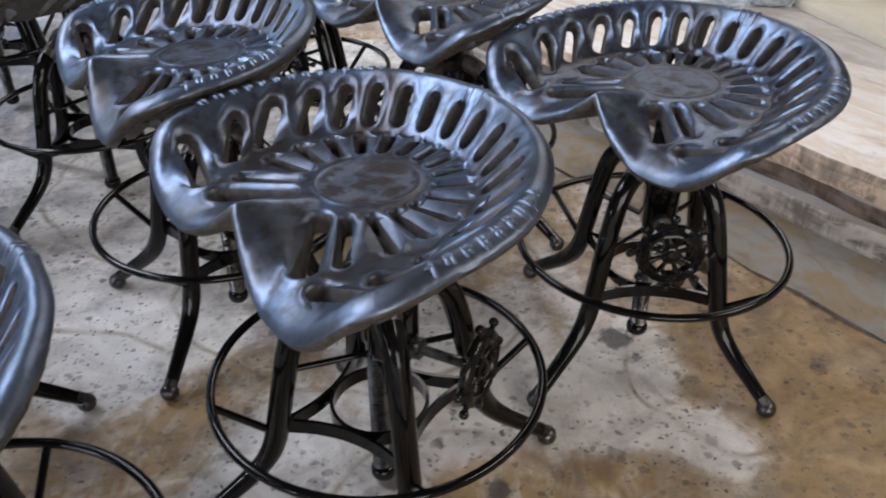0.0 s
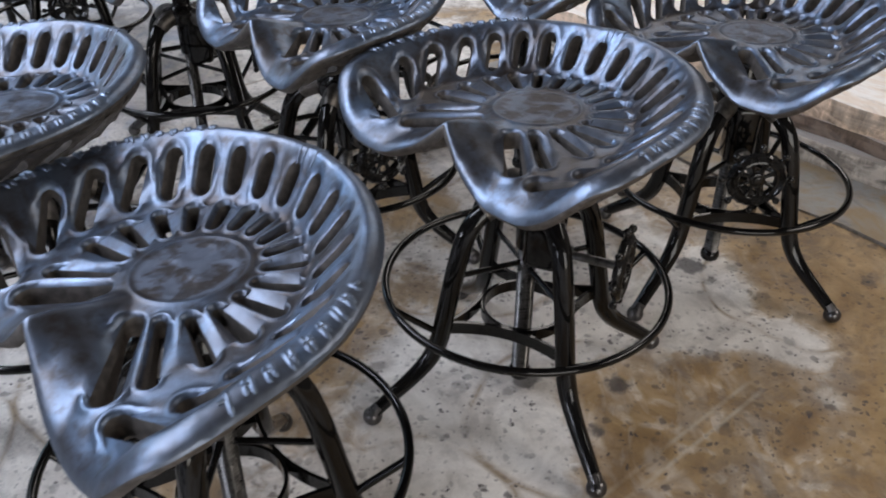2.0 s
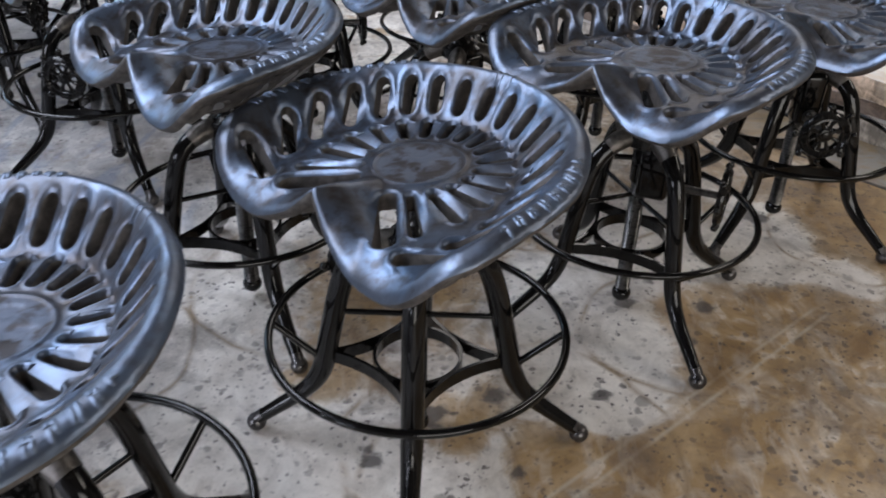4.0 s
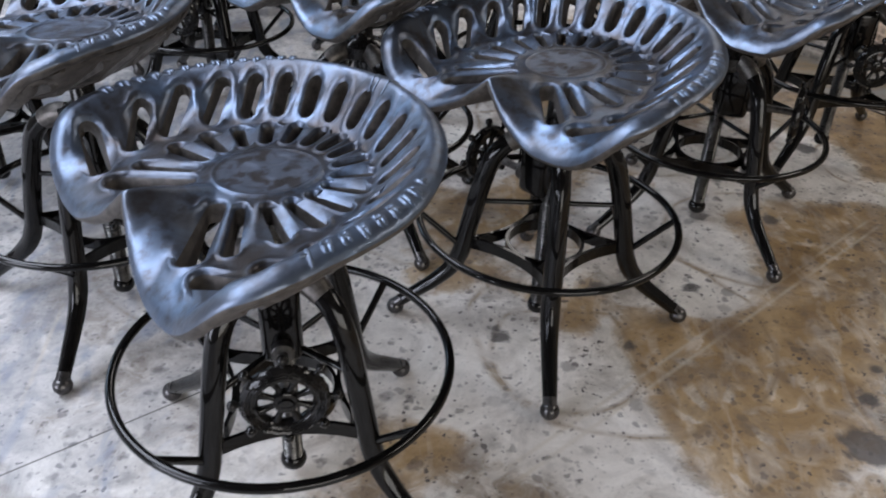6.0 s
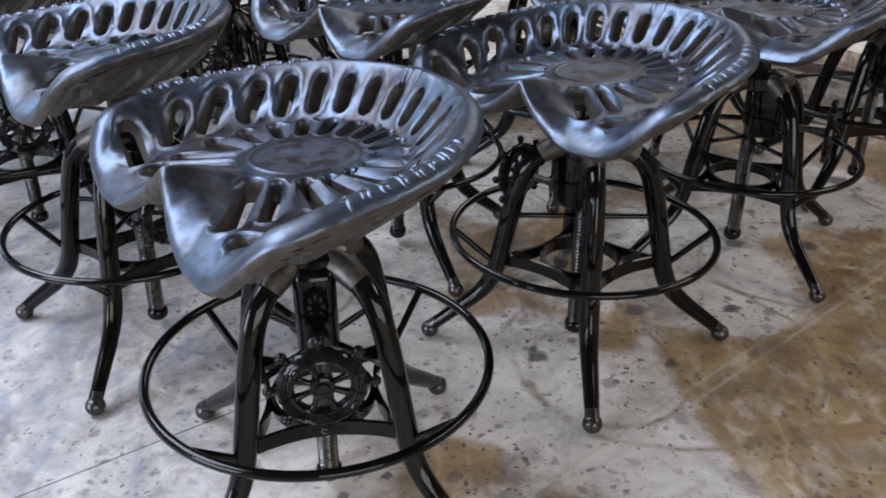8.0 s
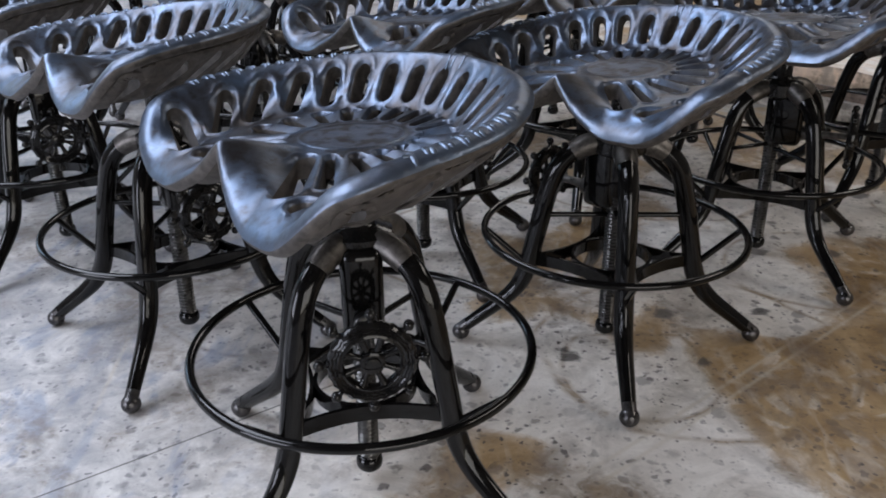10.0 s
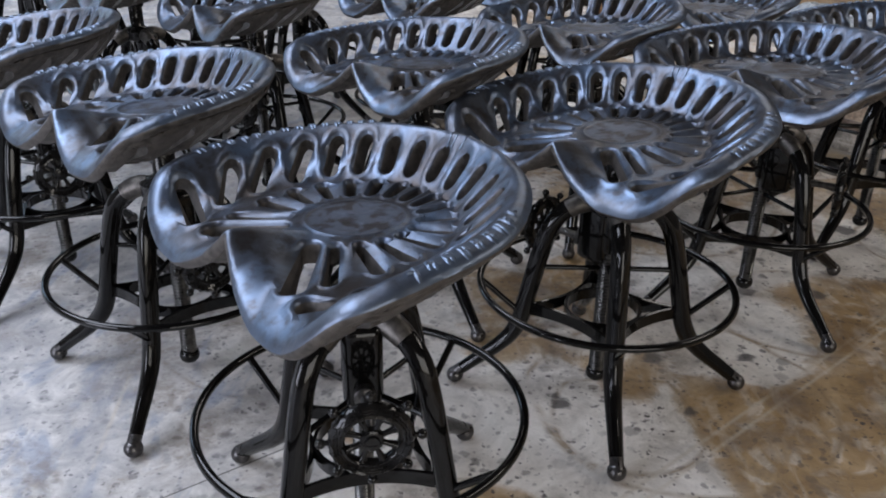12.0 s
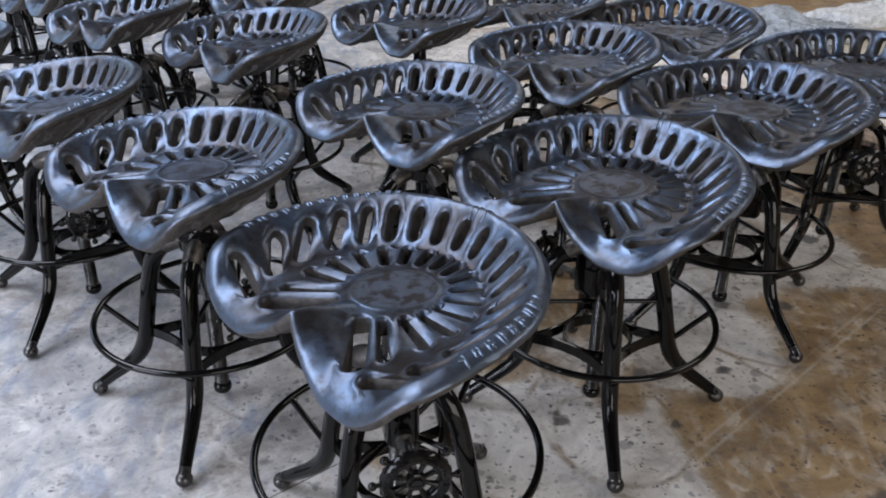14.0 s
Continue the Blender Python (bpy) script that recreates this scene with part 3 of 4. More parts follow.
def seat_mesh():
    from mathutils.geometry import delaunay_2d_cdt
    pts, edges = [], []

    def ring(loop):
        o = len(pts)
        pts.extend(loop)
        edges.extend((o + k, o + (k + 1) % len(loop)) for k in range(len(loop)))

    ring([p for p in OUTLINE])
    for i in range(len(SLOTS)):
        ring(slot_loop(i, 0.0))
    free = []
    scale = np.hypot(OUTLINE[:, 0], OUTLINE[:, 1])[:, None]
    for r in (0.0475, 0.0505, 0.0530, 0.0545, 0.0560, 0.0575, 0.0590, 0.0615):
        free.append(np.array(circle(r, 0, 72))[:, :2])
    fx, fy = np.meshgrid(np.arange(-0.045, 0.046, 0.0032), np.arange(-0.045, 0.046, 0.0032))
    fine = np.column_stack([fx.ravel(), fy.ravel()])
    free.append(fine[np.hypot(fine[:, 0], fine[:, 1]) < 0.046])
    for off in (0.0022, 0.0048, 0.008, 0.012, 0.0165, 0.021, 0.026):
        free.append(OUTLINE * (1 - off / scale))
    rings = [np.concatenate([np.array(slot_loop(i, off, 24)) for i in range(len(SLOTS))]) for off in (0.0011, 0.0022, 0.0033, 0.0045, 0.0058, 0.0074, 0.0092)]
    for off, q in zip((0.0011, 0.0022, 0.0033, 0.0045, 0.0058, 0.0074, 0.0092), rings):
        keep = slot_distance(q).min(1) > off - 0.0003
        free.append(q[keep])
    gx, gy = np.meshgrid(np.arange(-0.18, 0.2, 0.0050), np.arange(-0.26, 0.2601, 0.0050))
    g = np.column_stack([gx.ravel(), gy.ravel()])
    free.append(g[(slot_distance(g).min(1) > 0.0105) & (np.hypot(g[:, 0], g[:, 1]) > 0.063)])
    q = np.concatenate(free)
    th = np.degrees(np.arctan2(q[:, 1], q[:, 0]))
    q = q[(edge_radius(th) - np.hypot(q[:, 0], q[:, 1]) > 0.0016)]
    pts.extend(q)
    co, _, tris, _, _, _ = delaunay_2d_cdt([Vector(p) for p in pts], edges, [], 1, 1e-6)
    co = np.array([(v[0], v[1]) for v in co])
    cen = np.array([co[list(t)].mean(0) for t in tris])
    ok = slot_distance(cen).min(1) > 0
    tris = [t for t, k in zip(tris, ok) if k]
    z = seat_height(co)
    top = np.column_stack([co, z])
    h = 0.0006
    gxn = (seat_height(co + (h, 0), False) - seat_height(co - (h, 0), False)) / (2 * h)
    gyn = (seat_height(co + (0, h), False) - seat_height(co - (0, h), False)) / (2 * h)
    nrm = np.column_stack([-np.clip(gxn, -1.2, 1.2), -np.clip(gyn, -1.2, 1.2), np.ones(len(co))])
    nrm /= np.linalg.norm(nrm, axis=1)[:, None]
    reach = np.hypot(co[:, 0], co[:, 1])
    room = edge_radius(np.degrees(np.arctan2(co[:, 1], co[:, 0]))) - reach
    low = np.column_stack([co, seat_height(co, False)]) - nrm * (0.0125 + 0.0130 * smooth(0.008, 0.034, room))[:, None]
    # the slots narrow towards the underside, as castings do
    near = slot_distance(co)
    rim = np.where(near.min(1) < 0.0004)[0]
    for v in rim:
        i = near[v].argmin()
        d = S1[i] - S0[i]
        u = np.clip((co[v] - S0[i]) @ d / (d @ d), 0, 1)
        low[v, :2] += (S0[i] + u * d - co[v]) * min(0.40, 0.0040 / (SR0[i] + (SR1[i] - SR0[i]) * u))
    n = len(top)
    count = {}
    for t in tris:
        for k in range(3):
            e = (t[k], t[(k + 1) % 3])
            count[e] = count.get(e, 0) + 1
    faces = [tuple(t) for t in tris] + [tuple(v + n for v in t[::-1]) for t in tris]
    verts = [tuple(v) for v in top] + [tuple(v) for v in low]
    mid = {}
    for (a, b) in list(count):
        if (b, a) not in count:
            for v in (a, b):
                if v not in mid:
                    c = (top[v] + low[v]) / 2
                    r = math.hypot(c[0], c[1])
                    e = edge_radius(math.degrees(math.atan2(c[1], c[0])))
                    if abs(e - math.hypot(top[v][0], top[v][1])) < 0.004:
                        c[:2] *= (r + 0.003) / r
                    mid[v] = len(verts)
                    verts.append(tuple(c))
            faces.append((b, a, mid[a], mid[b]))
            faces.append((mid[b], mid[a], a + n, b + n))
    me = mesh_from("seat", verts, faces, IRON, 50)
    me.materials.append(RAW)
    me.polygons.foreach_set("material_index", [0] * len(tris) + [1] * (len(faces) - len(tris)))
    return me


def seat_lettering(side):
    """Worn raised characters along the rim, as plain bars."""
    pieces = []
    rng = random.Random(4)
    first, last, count = (71, 105, 9) if side > 0 else (70, 128, 14)
    for k in range(count):
        mid = first + (last - first) * k / (count - 1)
        for half in (-1, 1):
            th = side * (mid + half * rng.uniform(0.50, 0.72))
            R, ro = float(edge_radius(th)), float(outer_radius(th))
            a = radians(th)
            r = ro + 0.60 * (R - ro) + rng.uniform(-0.001, 0.001)
            reach = 0.5 * (R - ro) * rng.uniform(0.38, 0.62)
            lean = rng.uniform(-0.10, 0.10)
            if side > 0 and rng.random() < 0.18:
                continue
            path = []
            for u in np.linspace(-1, 1, 7):
                x, y = (r + u * reach) * math.cos(a) - lean * u * reach * math.sin(a), (r + u * reach) * math.sin(a) + lean * u * reach * math.cos(a)
                path.append((x, y, float(seat_height(np.array([(x, y)]))[0]) - (0.0015 if side > 0 else 0.0004)))
            pieces.append(tube(path, [0.0014, 0.0028, 0.0033, 0.0032, 0.0033, 0.0028, 0.0014], 8))
            if rng.random() < 0.75:
                x, y = r * math.cos(radians(side * mid)), r * math.sin(radians(side * mid))
                z = float(seat_height(np.array([(x, y)]))[0])
                pieces.append(tube([path[3], (x, y, z + 0.0004), ((r * math.cos(a - side * half * 0.03)), (r * math.sin(a - side * half * 0.03)), z)], 0.0019, 8))
    return mesh_from("raised_lettering", *joined(*pieces), IRON, 60)


def seat_cuts():
    """Three narrow cast ridges over the middle of the back rim."""
    pieces = []
    for dth in (-1.5, 4.5, 8.0):
        th = 180 + dth
        R = edge_radius(th)
        a = math.radians(th)
        path = []
        for e in np.linspace(0.002, 0.024, 7):
            x, y = (R - e) * math.cos(a), (R - e) * math.sin(a)
            path.append((x, y, float(seat_height(np.array([(x, y)]))[0]) + 0.0002))
        pieces.append(tube(path, 0.0012, 6))
    return mesh_from("rim_mark", *joined(*pieces), IRON, 60)


# ---------------------------------------------------------------- the stool's stand
LEG = [(0.018, 0.338), (0.044, 0.336), (0.070, 0.323), (0.091, 0.298), (0.104, 0.258), (0.114, 0.213), (0.124, 0.165), (0.132, 0.128), (0.146, 0.098), (0.170, 0.072), (0.205, 0.044), (0.236, 0.019)]
RING_R, RING_Z, BAND_R, BAND_Z = 0.200, 0.198, 0.060, 0.145


def leg_mesh():
    path = [(r, 0, z) for r, z in spline(LEG, 5)]
    n = len(path)
    radii = [0.0136 if i < n * 0.66 else 0.0136 - 0.0044 * (i - n * 0.66) / (n * 0.34) for i in range(n)]
    return mesh_from("leg", *tube(path, radii, 24, square=0.28), PAINT, 50)


def ball_mesh():
    prof = [(0.014 * math.sin(math.pi * k / 12) + 0.0004, -0.014 * math.cos(math.pi * k / 12)) for k in range(13)]
    ball = lathe(prof, 20)
    collar = tube([(0, 0, 0.004), (-0.012, 0, 0.015)], [0.0105, 0.0102], 16)
    return mesh_from("foot_ball", *moved(joined(ball, collar), pose(0.237, 0, 0.0141)), BALL, 50)


def strip(path, height, thick):
    """A flat bar on edge along a level path."""
    path = [Vector(p) for p in path]
    verts, faces = [], []
    n = len(path)
    for i, p in enumerate(path):
        t = (path[min(i + 1, n - 1)] - path[max(i - 1, 0)]).normalized()
        s = Vector((-t.y, t.x, 0)) * thick / 2
        for sx, sz in ((1, 1), (1, -1), (-1, -1), (-1, 1)):
            verts.append(p + s * sx + Vector((0, 0, sz * height / 2)))
    for i in range(n - 1):
        for k in range(4):
            a, b = i * 4 + k, i * 4 + (k + 1) % 4
            faces.append((a, b, b + 4, a + 4))
    faces += [(0, 3, 2, 1), tuple(4 * (n - 1) + k for k in range(4))]
    return verts, faces


def circle(r, z, n=64, turn=0.0):
    return [(r * math.cos(2 * math.pi * k / n + turn), r * math.sin(2 * math.pi * k / n + turn), z) for k in range(n)]


def arc_mesh():
    """One bowed bar from a leg to the next, which touches the middle band."""
    a0, a1 = Vector((0.122, 0.0, BAND_Z)), Vector((0.0, 0.122, BAND_Z))
    m = Vector((BAND_R + 0.004, BAND_R + 0.004, 0)) * math.sqrt(0.5) + Vector((0, 0, BAND_Z))
    ctrl = 2 * m - (a0 + a1) / 2
    path = [(1 - u) ** 2 * a0 + 2 * u * (1 - u) * ctrl + u * u * a1 for u in np.linspace(0, 1, 17)]
    return mesh_from("curved_brace", *strip(path, 0.019, 0.005), PAINT, 40)


def screw_mesh():
    """Threaded spindle: a spiral ridge round a core."""
    z0, z1, pitch, sides = 0.030, 0.40, 0.0058, 20
    verts, faces = [], []
    rows = int((z1 - z0) / pitch * 4)
    for i in range(rows + 1):
        for k in range(sides):
            z = z0 + (z1 - z0) * i / rows
            ph = (i / 4.0 - k / sides) % 1.0
            r = 0.0094 + 0.0042 * (0.5 + 0.5 * math.cos(2 * math.pi * ph))
            a = 2 * math.pi * k / sides
            verts.append((r * math.cos(a), r * math.sin(a), z))
    for i in range(rows):
        for k in range(sides):
            a, b = i * sides + k, i * sides + (k + 1) % sides
            faces.append((a, b, b + sides, a + sides))
    faces += [tuple(range(sides))[::-1], tuple(rows * sides + k for k in range(sides))]
    return mesh_from("screw_spindle", verts, faces, SCREW, 80)


def wheel_mesh():
    """Hand wheel that turns about the x axis; rim with a rope edge, hub, eight spokes."""
    prof = [(0.0288, -0.004), (0.030, -0.006), (0.043, -0.006), (0.0465, -0.003), (0.0465, 0.003), (0.044, 0.006), (0.0425, 0.0075), (0.0405, 0.0062), (0.039, 0.0074), (0.0372, 0.0060), (0.0355, 0.0072), (0.0335, 0.0058), (0.031, 0.0066), (0.0288, 0.004)]
    sides = 48
    verts, faces = [], []
    n = len(prof)
    for k in range(sides):
        a = 2 * math.pi * k / sides
        for r, z in prof:
            rr = r + (0.0008 * math.cos(a * 24) if r > 0.036 else 0)
            verts.append((z, rr * math.cos(a), rr * math.sin(a)))
    for k in range(sides):
        for i in range(n):
            j = (i + 1) % n
            k2 = (k + 1) % sides
            faces.append((k * n + i, k * n + j, k2 * n + j, k2 * n + i))
    return mesh_from("hand_wheel", verts, faces, SATIN, 45)


def knob_mesh():
    ball = lathe([(0.0058 * math.sin(math.pi * k / 8) + 0.0002, -0.0058 * math.cos(math.pi * k / 8)) for k in range(9)], 12)
    neck = tube([(0, 0, -0.010), (0, 0, -0.002)], [0.0034, 0.003], 10)
    return mesh_from("knob", *joined(ball, neck), SATIN, 50)


MESH = {}


def stand_meshes():
    M = MESH
    M["leg"], M["ball"] = leg_mesh(), ball_mesh()
    M["ring"] = mesh_from("foot_ring", *tube(circle(RING_R, RING_Z, 80), 0.0058, 12, closed=True), PAINT, 50)
    M["strut"] = mesh_from("ring_strut", *tube([(RING_R - 0.003, 0, RING_Z - 0.002), (0.134, 0, 0.139)], 0.0050, 10), PAINT, 50)
    M["rod"] = mesh_from("tie_rod", *tube([(-0.112, 0, 0.222), (0.112, 0, 0.222)], 0.0042, 10), PAINT, 50)
    M["rod2"] = mesh_from("tie_rod", *tube([(-0.112, 0, 0.230), (0.112, 0, 0.230)], 0.0042, 10), PAINT, 50)
    M["band"] = mesh_from("middle_band", *strip(circle(BAND_R, BAND_Z, 56) + circle(BAND_R, BAND_Z, 56)[:1], 0.018, 0.005), PAINT, 40)
    M["arc"] = arc_mesh()
    M["screw"] = screw_mesh()
    M["cap"] = mesh_from("end_nut", *lathe([(0.004, 0.0135), (0.011, 0.0155), (0.0158, 0.0205), (0.0172, 0.0265), (0.0165, 0.0320), (0.0140, 0.0365), (0.011, 0.038)], 20), PAINT, 40)
    M["box"] = bm_mesh("gear_housing", box_bm(-0.003, -0.0235, 0.232, 0.050, 0.0235, 0.340, 0.011, 3), PAINT, 50)
    M["hub"] = mesh_from("top_hub", *joined(lathe([(0.034, 0.322), (0.040, 0.327), (0.040, 0.347), (0.024, 0.354), (0.018, 0.360), (0.018, 0.418)], 28)), SATIN, 45)
    M["mount"] = mesh_from("seat_mount", *lathe([(0.020, -0.048), (0.021, -0.046), (0.022, -0.030), (0.034, -0.020), (0.042, -0.015), (0.042, -0.010)], 28), SATIN, 45)
    M["shaft"] = mesh_from("crank_shaft", *joined(tube([(0.046, 0, 0.256), (0.130, 0, 0.256)], 0.0062, 12), moved(lathe([(0.013, 0), (0.0135, 0.004), (0.0135, 0.012), (0.011, 0.014)], 18), pose(0.049, 0, 0.256, 0, 90, 0))), SCREW, 45)
    M["wheel"], M["knob"] = wheel_mesh(), knob_mesh()
    M["wheel_hub"] = mesh_from("wheel_hub", *moved(lathe([(0.0115, -0.007), (0.0130, -0.005), (0.0130, 0.005), (0.0105, 0.0065), (0.0085, 0.0065), (0.0080, 0.010), (0.004, 0.0112)], 20), pose(0, 0, 0, 0, 90, 0)), SATIN, 45)
    M["spoke"] = mesh_from("spoke", *tube([(0, 0, r) for r in (0.009, 0.018, 0.025, 0.031)], [0.0036, 0.0034, 0.0042, 0.0056], 8), SATIN, 45)
    M["weld"] = mesh_from("weld_collar", *tube([(0.030, 0, 0.3375), (0.040, 0, 0.3365), (0.052, 0, 0.3330), (0.062, 0, 0.3280), (0.069, 0, 0.3232)], [0.0148, 0.0158, 0.0159, 0.0153, 0.0144], 20, square=0.3), BARE, 50)
    M["seat"] = seat_mesh()
    M["let_l"], M["let_r"], M["cuts"] = seat_lettering(1), seat_lettering(-1), seat_cuts()


SEAT_Z = 0.454


def stool(label):
    """A stool at the origin: legs along x and y, wheel at 45 degrees, notch of the seat along x."""
    M = MESH
    top = tagged(new("tractor_seat_stool"), label, "stool", "stools on the workshop floor")
    seat = part("seat", M["seat"], top, "burnished dark cast-iron tractor seat with slots")
    seat.location = (0, 0, SEAT_Z)
    part("raised_lettering", M["let_l"], seat, "worn raised lettering on the rim")
    part("raised_lettering", M["let_r"], seat, "worn raised lettering on the rim")
    part("rim_mark", M["cuts"], seat)
    part("seat_mount", M["mount"], seat, "black cast mount under the seat")
    stand = part("stand", mesh_from("stand", *lathe([(0.0165, 0.255), (0.0175, 0.258), (0.0175, 0.336), (0.016, 0.338)], 20), PAINT, 45), top, "black painted steel stand")
    for k in range(4):
        turn = pose(0, 0, 0, 0, 0, 90 * k)
        leg = part("leg", M["leg"], stand)
        leg.matrix_basis = turn
        for name, key, label2 in (("foot_ball", "ball", "worn steel ball foot"), ("ring_strut", "strut", ""), ("curved_brace", "arc", ""), ("weld_collar", "weld", "bare welded joint")):
            o = part(name, M[key], stand, label2)
            o.matrix_basis = turn
    part("foot_ring", M["ring"], stand, "black round foot ring")
    part("tie_rod", M["rod"], stand)
    part("tie_rod", M["rod2"], stand).matrix_basis = pose(0, 0, 0, 0, 0, 90)
    part("middle_band", M["band"], stand)
    part("top_hub", M["hub"], stand, "black cast hub under the seat")
    crank = part("gear_housing", M["box"], top, "black gear housing")
    crank.matrix_basis = pose(0, 0, 0, 0, 0, 45)
    part("crank_shaft", M["shaft"], crank)
    wheel = part("hand_wheel", M["wheel"], top, "black cast hand wheel with eight spokes")
    wheel.matrix_basis = pose(0, 0, 0, 0, 0, 45) @ pose(0.134, 0, 0.256)
    part("wheel_hub", M["wheel_hub"], wheel)
    for k in range(8):
        part("knob", M["knob"], wheel).matrix_basis = pose(0, 0, 0, 45 * k, 0, 0) @ pose(0, 0, 0.0545)
        part("spoke", M["spoke"], wheel).matrix_basis = pose(0, 0, 0, 45 * k + 22.5, 0, 0)
    screw = part("screw_spindle", M["screw"], top, "oily threaded steel spindle")
    part("end_nut", M["cap"], screw)
    return top


stand_meshes()
# centre x, y; direction of one leg; turns from it to the wheel; seat's front, height, sideways and forward tilt
STOOLS = [
    (-0.667, 0.300, 236.6, 0, 217.4, 0.001, 3.3, -0.9), (-0.317, 0.653, 180.0, -1, 221.6, -0.006, 3.1, 2.1), (0.031, 0.997, 292.6, 0, 219.7, 0.008, 2.7, -1.1), (0.402, 1.330, 225.8, 0, 219.0, -0.006, 2.0, 0),
    (-1.011, 0.672, 266.4, 0, 224.0, 0.011, 5.0, -1.1), (-0.632, 0.986, 210.0, 1, 221.6, 0.008, 3.9, -1.3), (-0.270, 1.368, 260.0, 0, 215.0, 0.004, 2.8, 0), (0.068, 1.690, 245.0, 1, 221.0, 0.0, 1.0, 0),
    (-1.378, 1.038, 258.0, 0, 228.0, 0.002, 6.2, -0.4), (-1.050, 1.490, 215.0, 0, 218.0, 0.012, 4.0, 0), (-0.645, 1.742, 240.0, 1, 216.0, 0.004, 4.2, -1.0), (-0.285, 1.980, 230.0, 0, 219.0, 0.0, 2.8, 0),
    (-1.780, 1.385, 240.0, 0, 221.0, 0.0, 5.5, 0), (-1.450, 1.790, 225.0, 1, 224.0, 0.004, 6.5, 0), (-1.075, 2.150, 250.0, 0, 219.0, 0.0, 6.0, 0), (-1.770, 2.200, 210.0, 0, 223.0, 0.0, 6.0, 0),
    (-1.430, 2.520, 235.0, 0, 223.0, 0.0, 6.5, 0), (-2.130, 2.560, 220.0, 1, 221.0, 0.0, 6.5, 0),
]
LABEL = "black iron stool with slotted tractor seat standing on stained floor"
LEANING = "black iron stool with slotted tractor seat tipped sideways on its screw"
first = None
for cx, cy, leg_dir, turns, front, dz, tilt, nod in STOOLS:
    if first is None:
        first = stool(LABEL)
        one = first
    else:
        one = copy_thing(first, Matrix())
    tagged(one, LEANING if abs(tilt) > 4.5 else LABEL, "stool", "stools on the workshop floor")
    one.matrix_basis = pose(cx, cy, 0, 0, 0, leg_dir)
    for child in one.children:
        if child.name.startswith("seat"):
            child.matrix_basis = pose(0, 0, SEAT_Z + dz, 0, 0, front - leg_dir) @ pose(0, 0, 0, tilt, 0, 0) @ pose(0, 0, 0, 0, nod, 0)
        elif child.name.startswith("gear_housing"):
            child.matrix_basis = pose(0, 0, 0, 0, 0, 45 + 90 * turns)
        elif child.name.startswith("hand_wheel"):
            child.matrix_basis = pose(0, 0, 0, 0, 0, 45 + 90 * turns) @ pose(0.134, 0, 0.256)


# ---------------------------------------------------------------- the building
def wall_with_gap(name, blocks, mat=None):
    """A wall of butted blocks that leave an opening."""
    bm = bmesh.new()
    for x0, y0, z0, x1, y1, z1 in blocks:
        bmesh.ops.create_cube(bm, size=1.0, matrix=Matrix.LocRotScale(((x0 + x1) / 2, (y0 + y1) / 2, (z0 + z1) / 2), None, (x1 - x0, y1 - y0, z1 - z0)))
    return bm_mesh(name, bm, mat or PLASTER, 0)


place("floor", bm_mesh("floor", box_bm(-6.2, -6.2, -0.2, 6.2, 8.2, 0.0), FLOOR, 0), "grey floor stained ochre with dark spatter", "floor", kind="structure")
# ceiling out of view; its three holes were cut to suit the roof lamps
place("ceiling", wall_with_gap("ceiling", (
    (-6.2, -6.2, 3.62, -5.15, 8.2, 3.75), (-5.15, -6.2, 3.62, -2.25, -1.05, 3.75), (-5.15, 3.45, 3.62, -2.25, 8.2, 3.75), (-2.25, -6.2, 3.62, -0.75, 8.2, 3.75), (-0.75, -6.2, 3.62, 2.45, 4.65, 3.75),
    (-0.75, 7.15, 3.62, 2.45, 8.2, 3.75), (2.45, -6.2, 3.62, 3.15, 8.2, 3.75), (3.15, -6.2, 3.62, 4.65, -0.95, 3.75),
    (3.15, 2.15, 3.62, 4.65, 8.2, 3.75), (4.65, -6.2, 3.62, 6.2, 8.2, 3.75)), CEIL), "unseen dim grey sheet ceiling with holes for three roof lamps", "ceiling", kind="structure")
place("wall_north", bm_mesh("wall_north", box_bm(-6.2, 8.0, 0, 6.0, 8.2, 3.62), PLASTER, 0), "limewashed workshop wall", "wall", kind="structure")
# wall out of view; its gap only follows the added south lamp
place("wall_south", wall_with_gap("wall_south", ((-6.2, -6.2, 0, 0.0, -6.0, 3.62), (4.6, -6.2, 0, 6.0, -6.0, 3.62), (0.0, -6.2, 3.15, 4.6, -6.0, 3.62))), "unseen limewashed wall with a gap for the added south lamp", "wall", kind="structure")
place("wall_east", bm_mesh("wall_east", box_bm(6.0, -6.2, 0, 6.2, 8.2, 3.62), PLASTER, 0), "limewashed workshop wall", "wall", kind="structure")


place("wall_west", wall_with_gap("wall_west", ((-6.2, 7.4, 0, -6.0, 8.0, 3.62), (-6.2, 3.2, 0, -6.0, 7.4, 0.72), (-6.2, 3.2, 3.4, -6.0, 7.4, 3.62), (-6.2, -2.0, 0, -6.0, 3.2, 3.62), (-6.2, -6.0, 0, -6.0, -5.8, 3.62), (-6.2, -5.8, 3.4, -6.0, -2.0, 3.62), (-6.2, -5.8, 0, -6.0, -2.0, 0.42))), "limewashed wall with two wide openings", "wall", kind="structure")


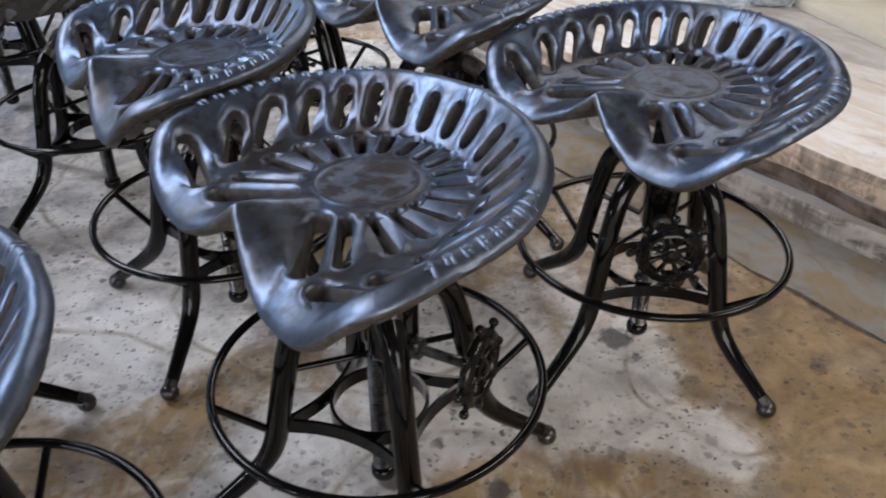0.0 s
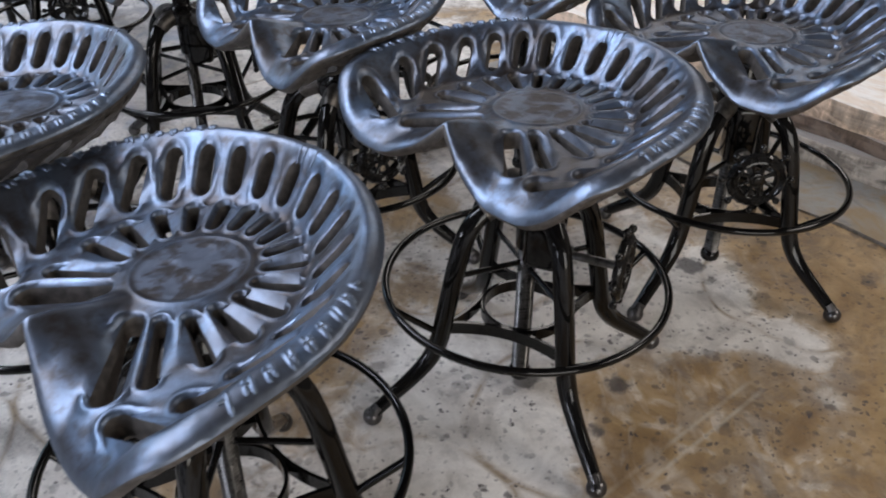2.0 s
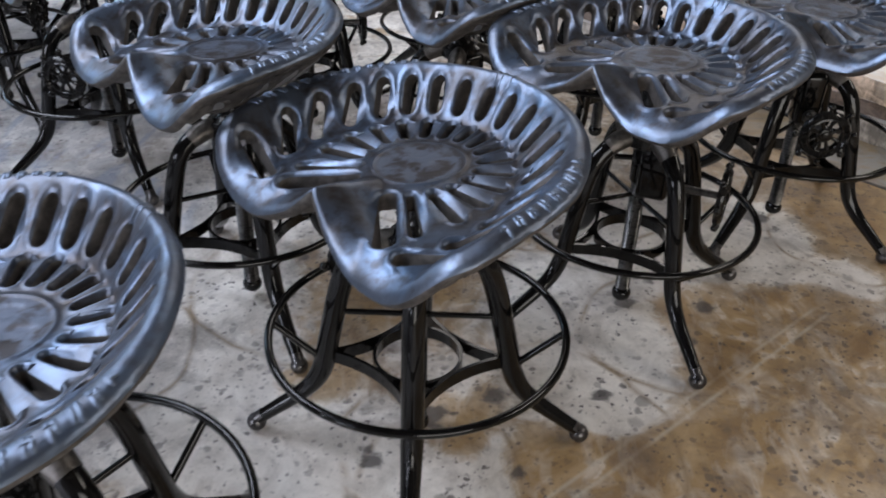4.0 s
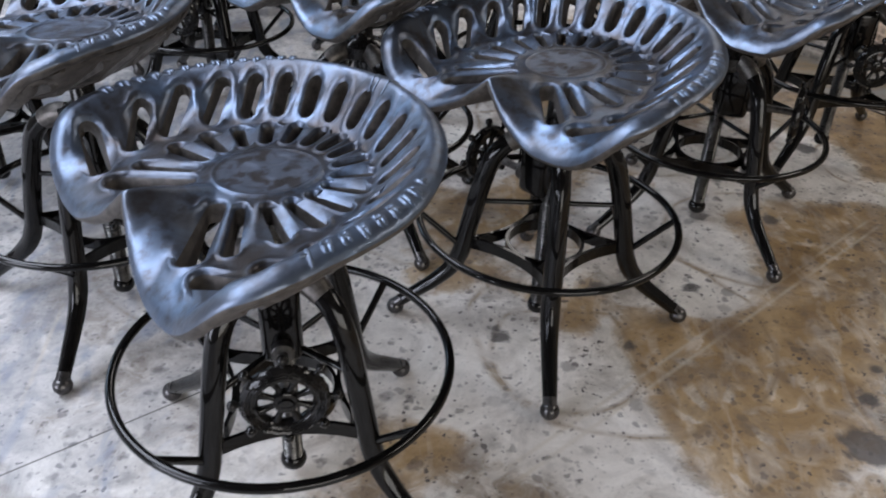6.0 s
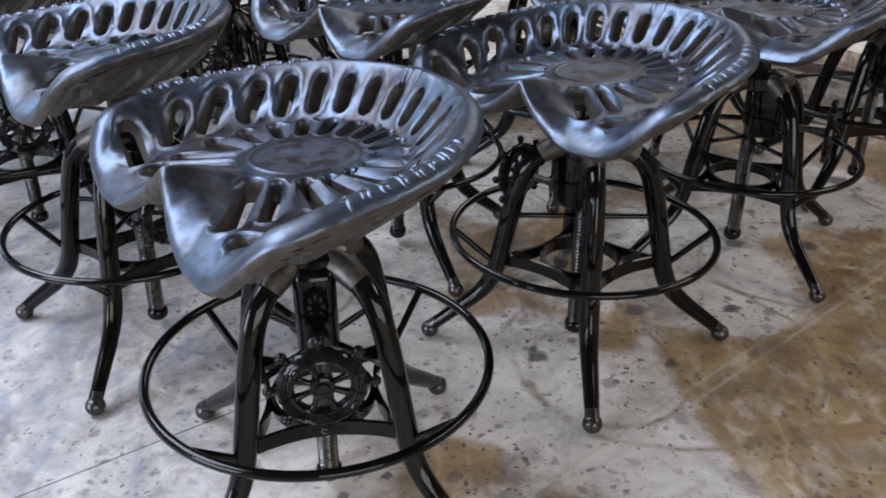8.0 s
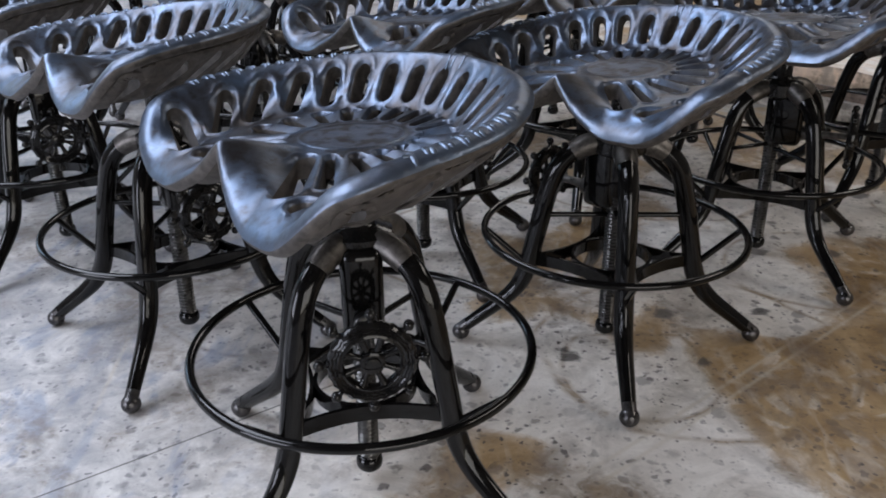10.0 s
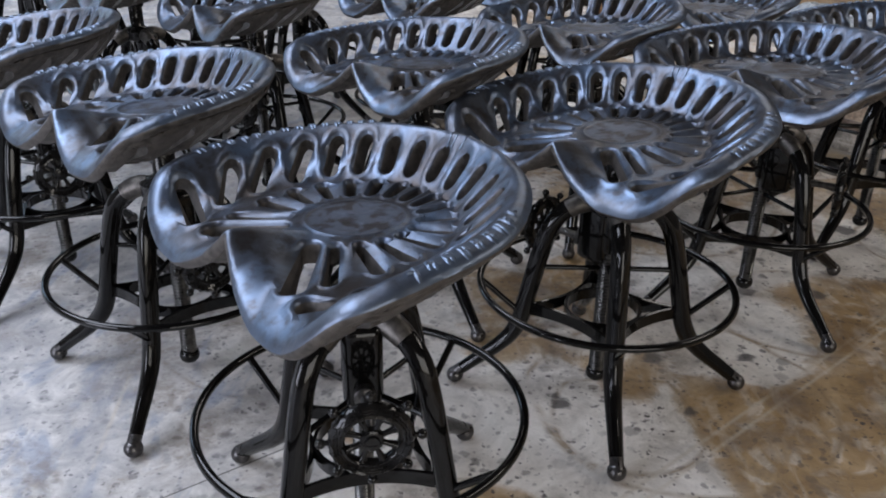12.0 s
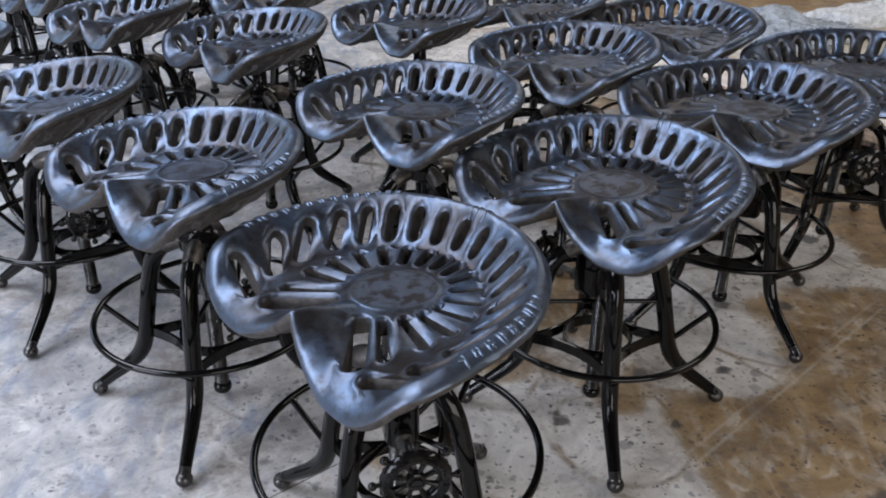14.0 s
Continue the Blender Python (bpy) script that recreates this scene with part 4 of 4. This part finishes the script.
# ---------------------------------------------------------------- stone slabs, boards and sacks
def slab(name, cx, cy, turn, length, width, z0, thick, mat, label, category, wob=0.012, seed=1):
    """A sawn slab with slightly uneven edges; its long front edge runs along local x at y = 0."""
    rng = random.Random(seed)
    n = 26
    loop = [(length * (k / n - 0.5), rng.uniform(-wob, wob) * 0.5) for k in range(n + 1)] + [(length * (0.5 - k / n), width + rng.uniform(-wob, wob)) for k in range(n + 1)]
    bm = bmesh.new()
    vs = [bm.verts.new((x, y, 0)) for x, y in loop]
    f = bm.faces.new(vs)
    ext = bmesh.ops.extrude_face_region(bm, geom=[f])
    tops = [v for v in ext["geom"] if isinstance(v, bmesh.types.BMVert)]
    for v in tops:
        v.co.z += thick + rng.uniform(-0.002, 0.002)
    edges = [e for e in bm.edges if all(v in tops for v in e.verts)]
    bmesh.ops.bevel(bm, geom=edges, offset=min(0.004, thick / 3), segments=2, profile=0.5, affect="EDGES")
    ob = place(name, bm_mesh(name, bm, mat, 35), label, category)
    ob.matrix_basis = pose(cx, cy, z0, 0, 0, turn)
    return ob


TURN_S = -48.7
slab("floor_stone", 0.760, 1.400, TURN_S, 2.4, 0.36, 0.0, 0.006, SLATE, "thin grey slate slab lying on the floor", "stone slab", 0.02, 3)
slab("stone_slab", 0.766, 1.703, TURN_S, 2.2, 1.10, 0.006, 0.056, GREYSTONE, "pale grey stone slab at the bottom of a stack", "stone slab", 0.012, 5)
slab("stone_slab", 0.786, 1.721, TURN_S, 2.1, 1.05, 0.062, 0.034, RUSTSTONE, "dark brown stone slab in a stack", "stone slab", 0.014, 7)
slab("stone_slab", 0.788, 1.723, TURN_S, 2.15, 0.49, 0.096, 0.056, ONYX, "cream banded stone slab on top of a stack", "stone slab", 0.016, 9)
slab("stone_slab", 1.135, 2.040, TURN_S, 2.0, 0.55, 0.096, 0.050, GREYSTONE, "grey stone slab on top of a stack", "stone slab", 0.012, 11)
slab("stone_slab", 1.12, 2.33, -68, 0.95, 0.26, 0.146, 0.024, CREAM, "thin cream stone board lying across the stack", "stone slab", 0.008, 13)
slab("stone_slab", 1.40, 2.49, -64, 0.90, 0.34, 0.146, 0.034, CREAM, "thick cream stone board lying on the stack", "stone slab", 0.008, 15)


def sack(name, size, mat, label, category, m, seed, crease=0.10):
    """A slumped, creased sack."""
    bm = bmesh.new()
    bmesh.ops.create_icosphere(bm, subdivisions=5, radius=1.0)
    off = Vector((seed * 3.1, seed * 1.7, seed))
    for v in bm.verts:
        c = v.co
        c = Vector([math.copysign(abs(q) ** 0.78, q) for q in c])
        c *= 1 + 0.24 * noise.noise(c * 1.4 + off) + 0.09 * noise.noise(c * 3.2 + off)
        fold = noise.noise(c * 2.1 + off * 2)
        c *= 1 + crease * (0.5 - abs(noise.noise(Vector((c.x * 5, c.y * 5, c.z * 2.4)) + Vector((fold, fold, 0)) * 2.5 + off)))
        c = Vector((c.x * size[0], c.y * size[1], c.z * size[2]))
        c.z = max(c.z, -size[2] * 0.82)
        v.co = c + Vector((0, 0, size[2] * 0.82))
    ob = place(name, bm_mesh(name, bm, mat, 60), label, category)
    ob.matrix_basis = m
    return ob


sack("plastic_wrap", (0.20, 0.17, 0.13), WRAP, "crumpled clear grey plastic wrap on the slabs", "plastic wrap", pose(0.85, 2.86, 0.0, 0, 0, -30), 2, 0.30)
sack("plastic_wrap", (0.14, 0.08, 0.045), WRAP, "crumpled clear grey plastic wrap on the slabs", "plastic wrap", pose(0.95, 2.74, 0.146, 0, 0, 20), 6, 0.30)
sack("white_sack", (0.26, 0.17, 0.13), BAG, "white woven sack slumped behind the stone slabs", "sack", pose(1.30, 3.10, 0.0, 0, 0, -12), 4)
sack("white_sack", (0.20, 0.18, 0.22), BAG, "full white woven sack standing behind the stone slabs", "sack", pose(1.74, 3.12, 0.0, 0, 0, 30), 8)


def timber(cx, cy, turn, length, width, height):
    bm = box_bm(-length / 2, -width / 2, 0, length / 2, width / 2, height, 0.004, 2)
    ob = place("timber_block", bm_mesh("timber_block", bm, WOOD, 35), "short orange-brown timber block on the floor", "timber")
    ob.matrix_basis = pose(cx, cy, 0, 0, 0, turn)


timber(0.22, 4.08, 8, 0.16, 0.07, 0.07)
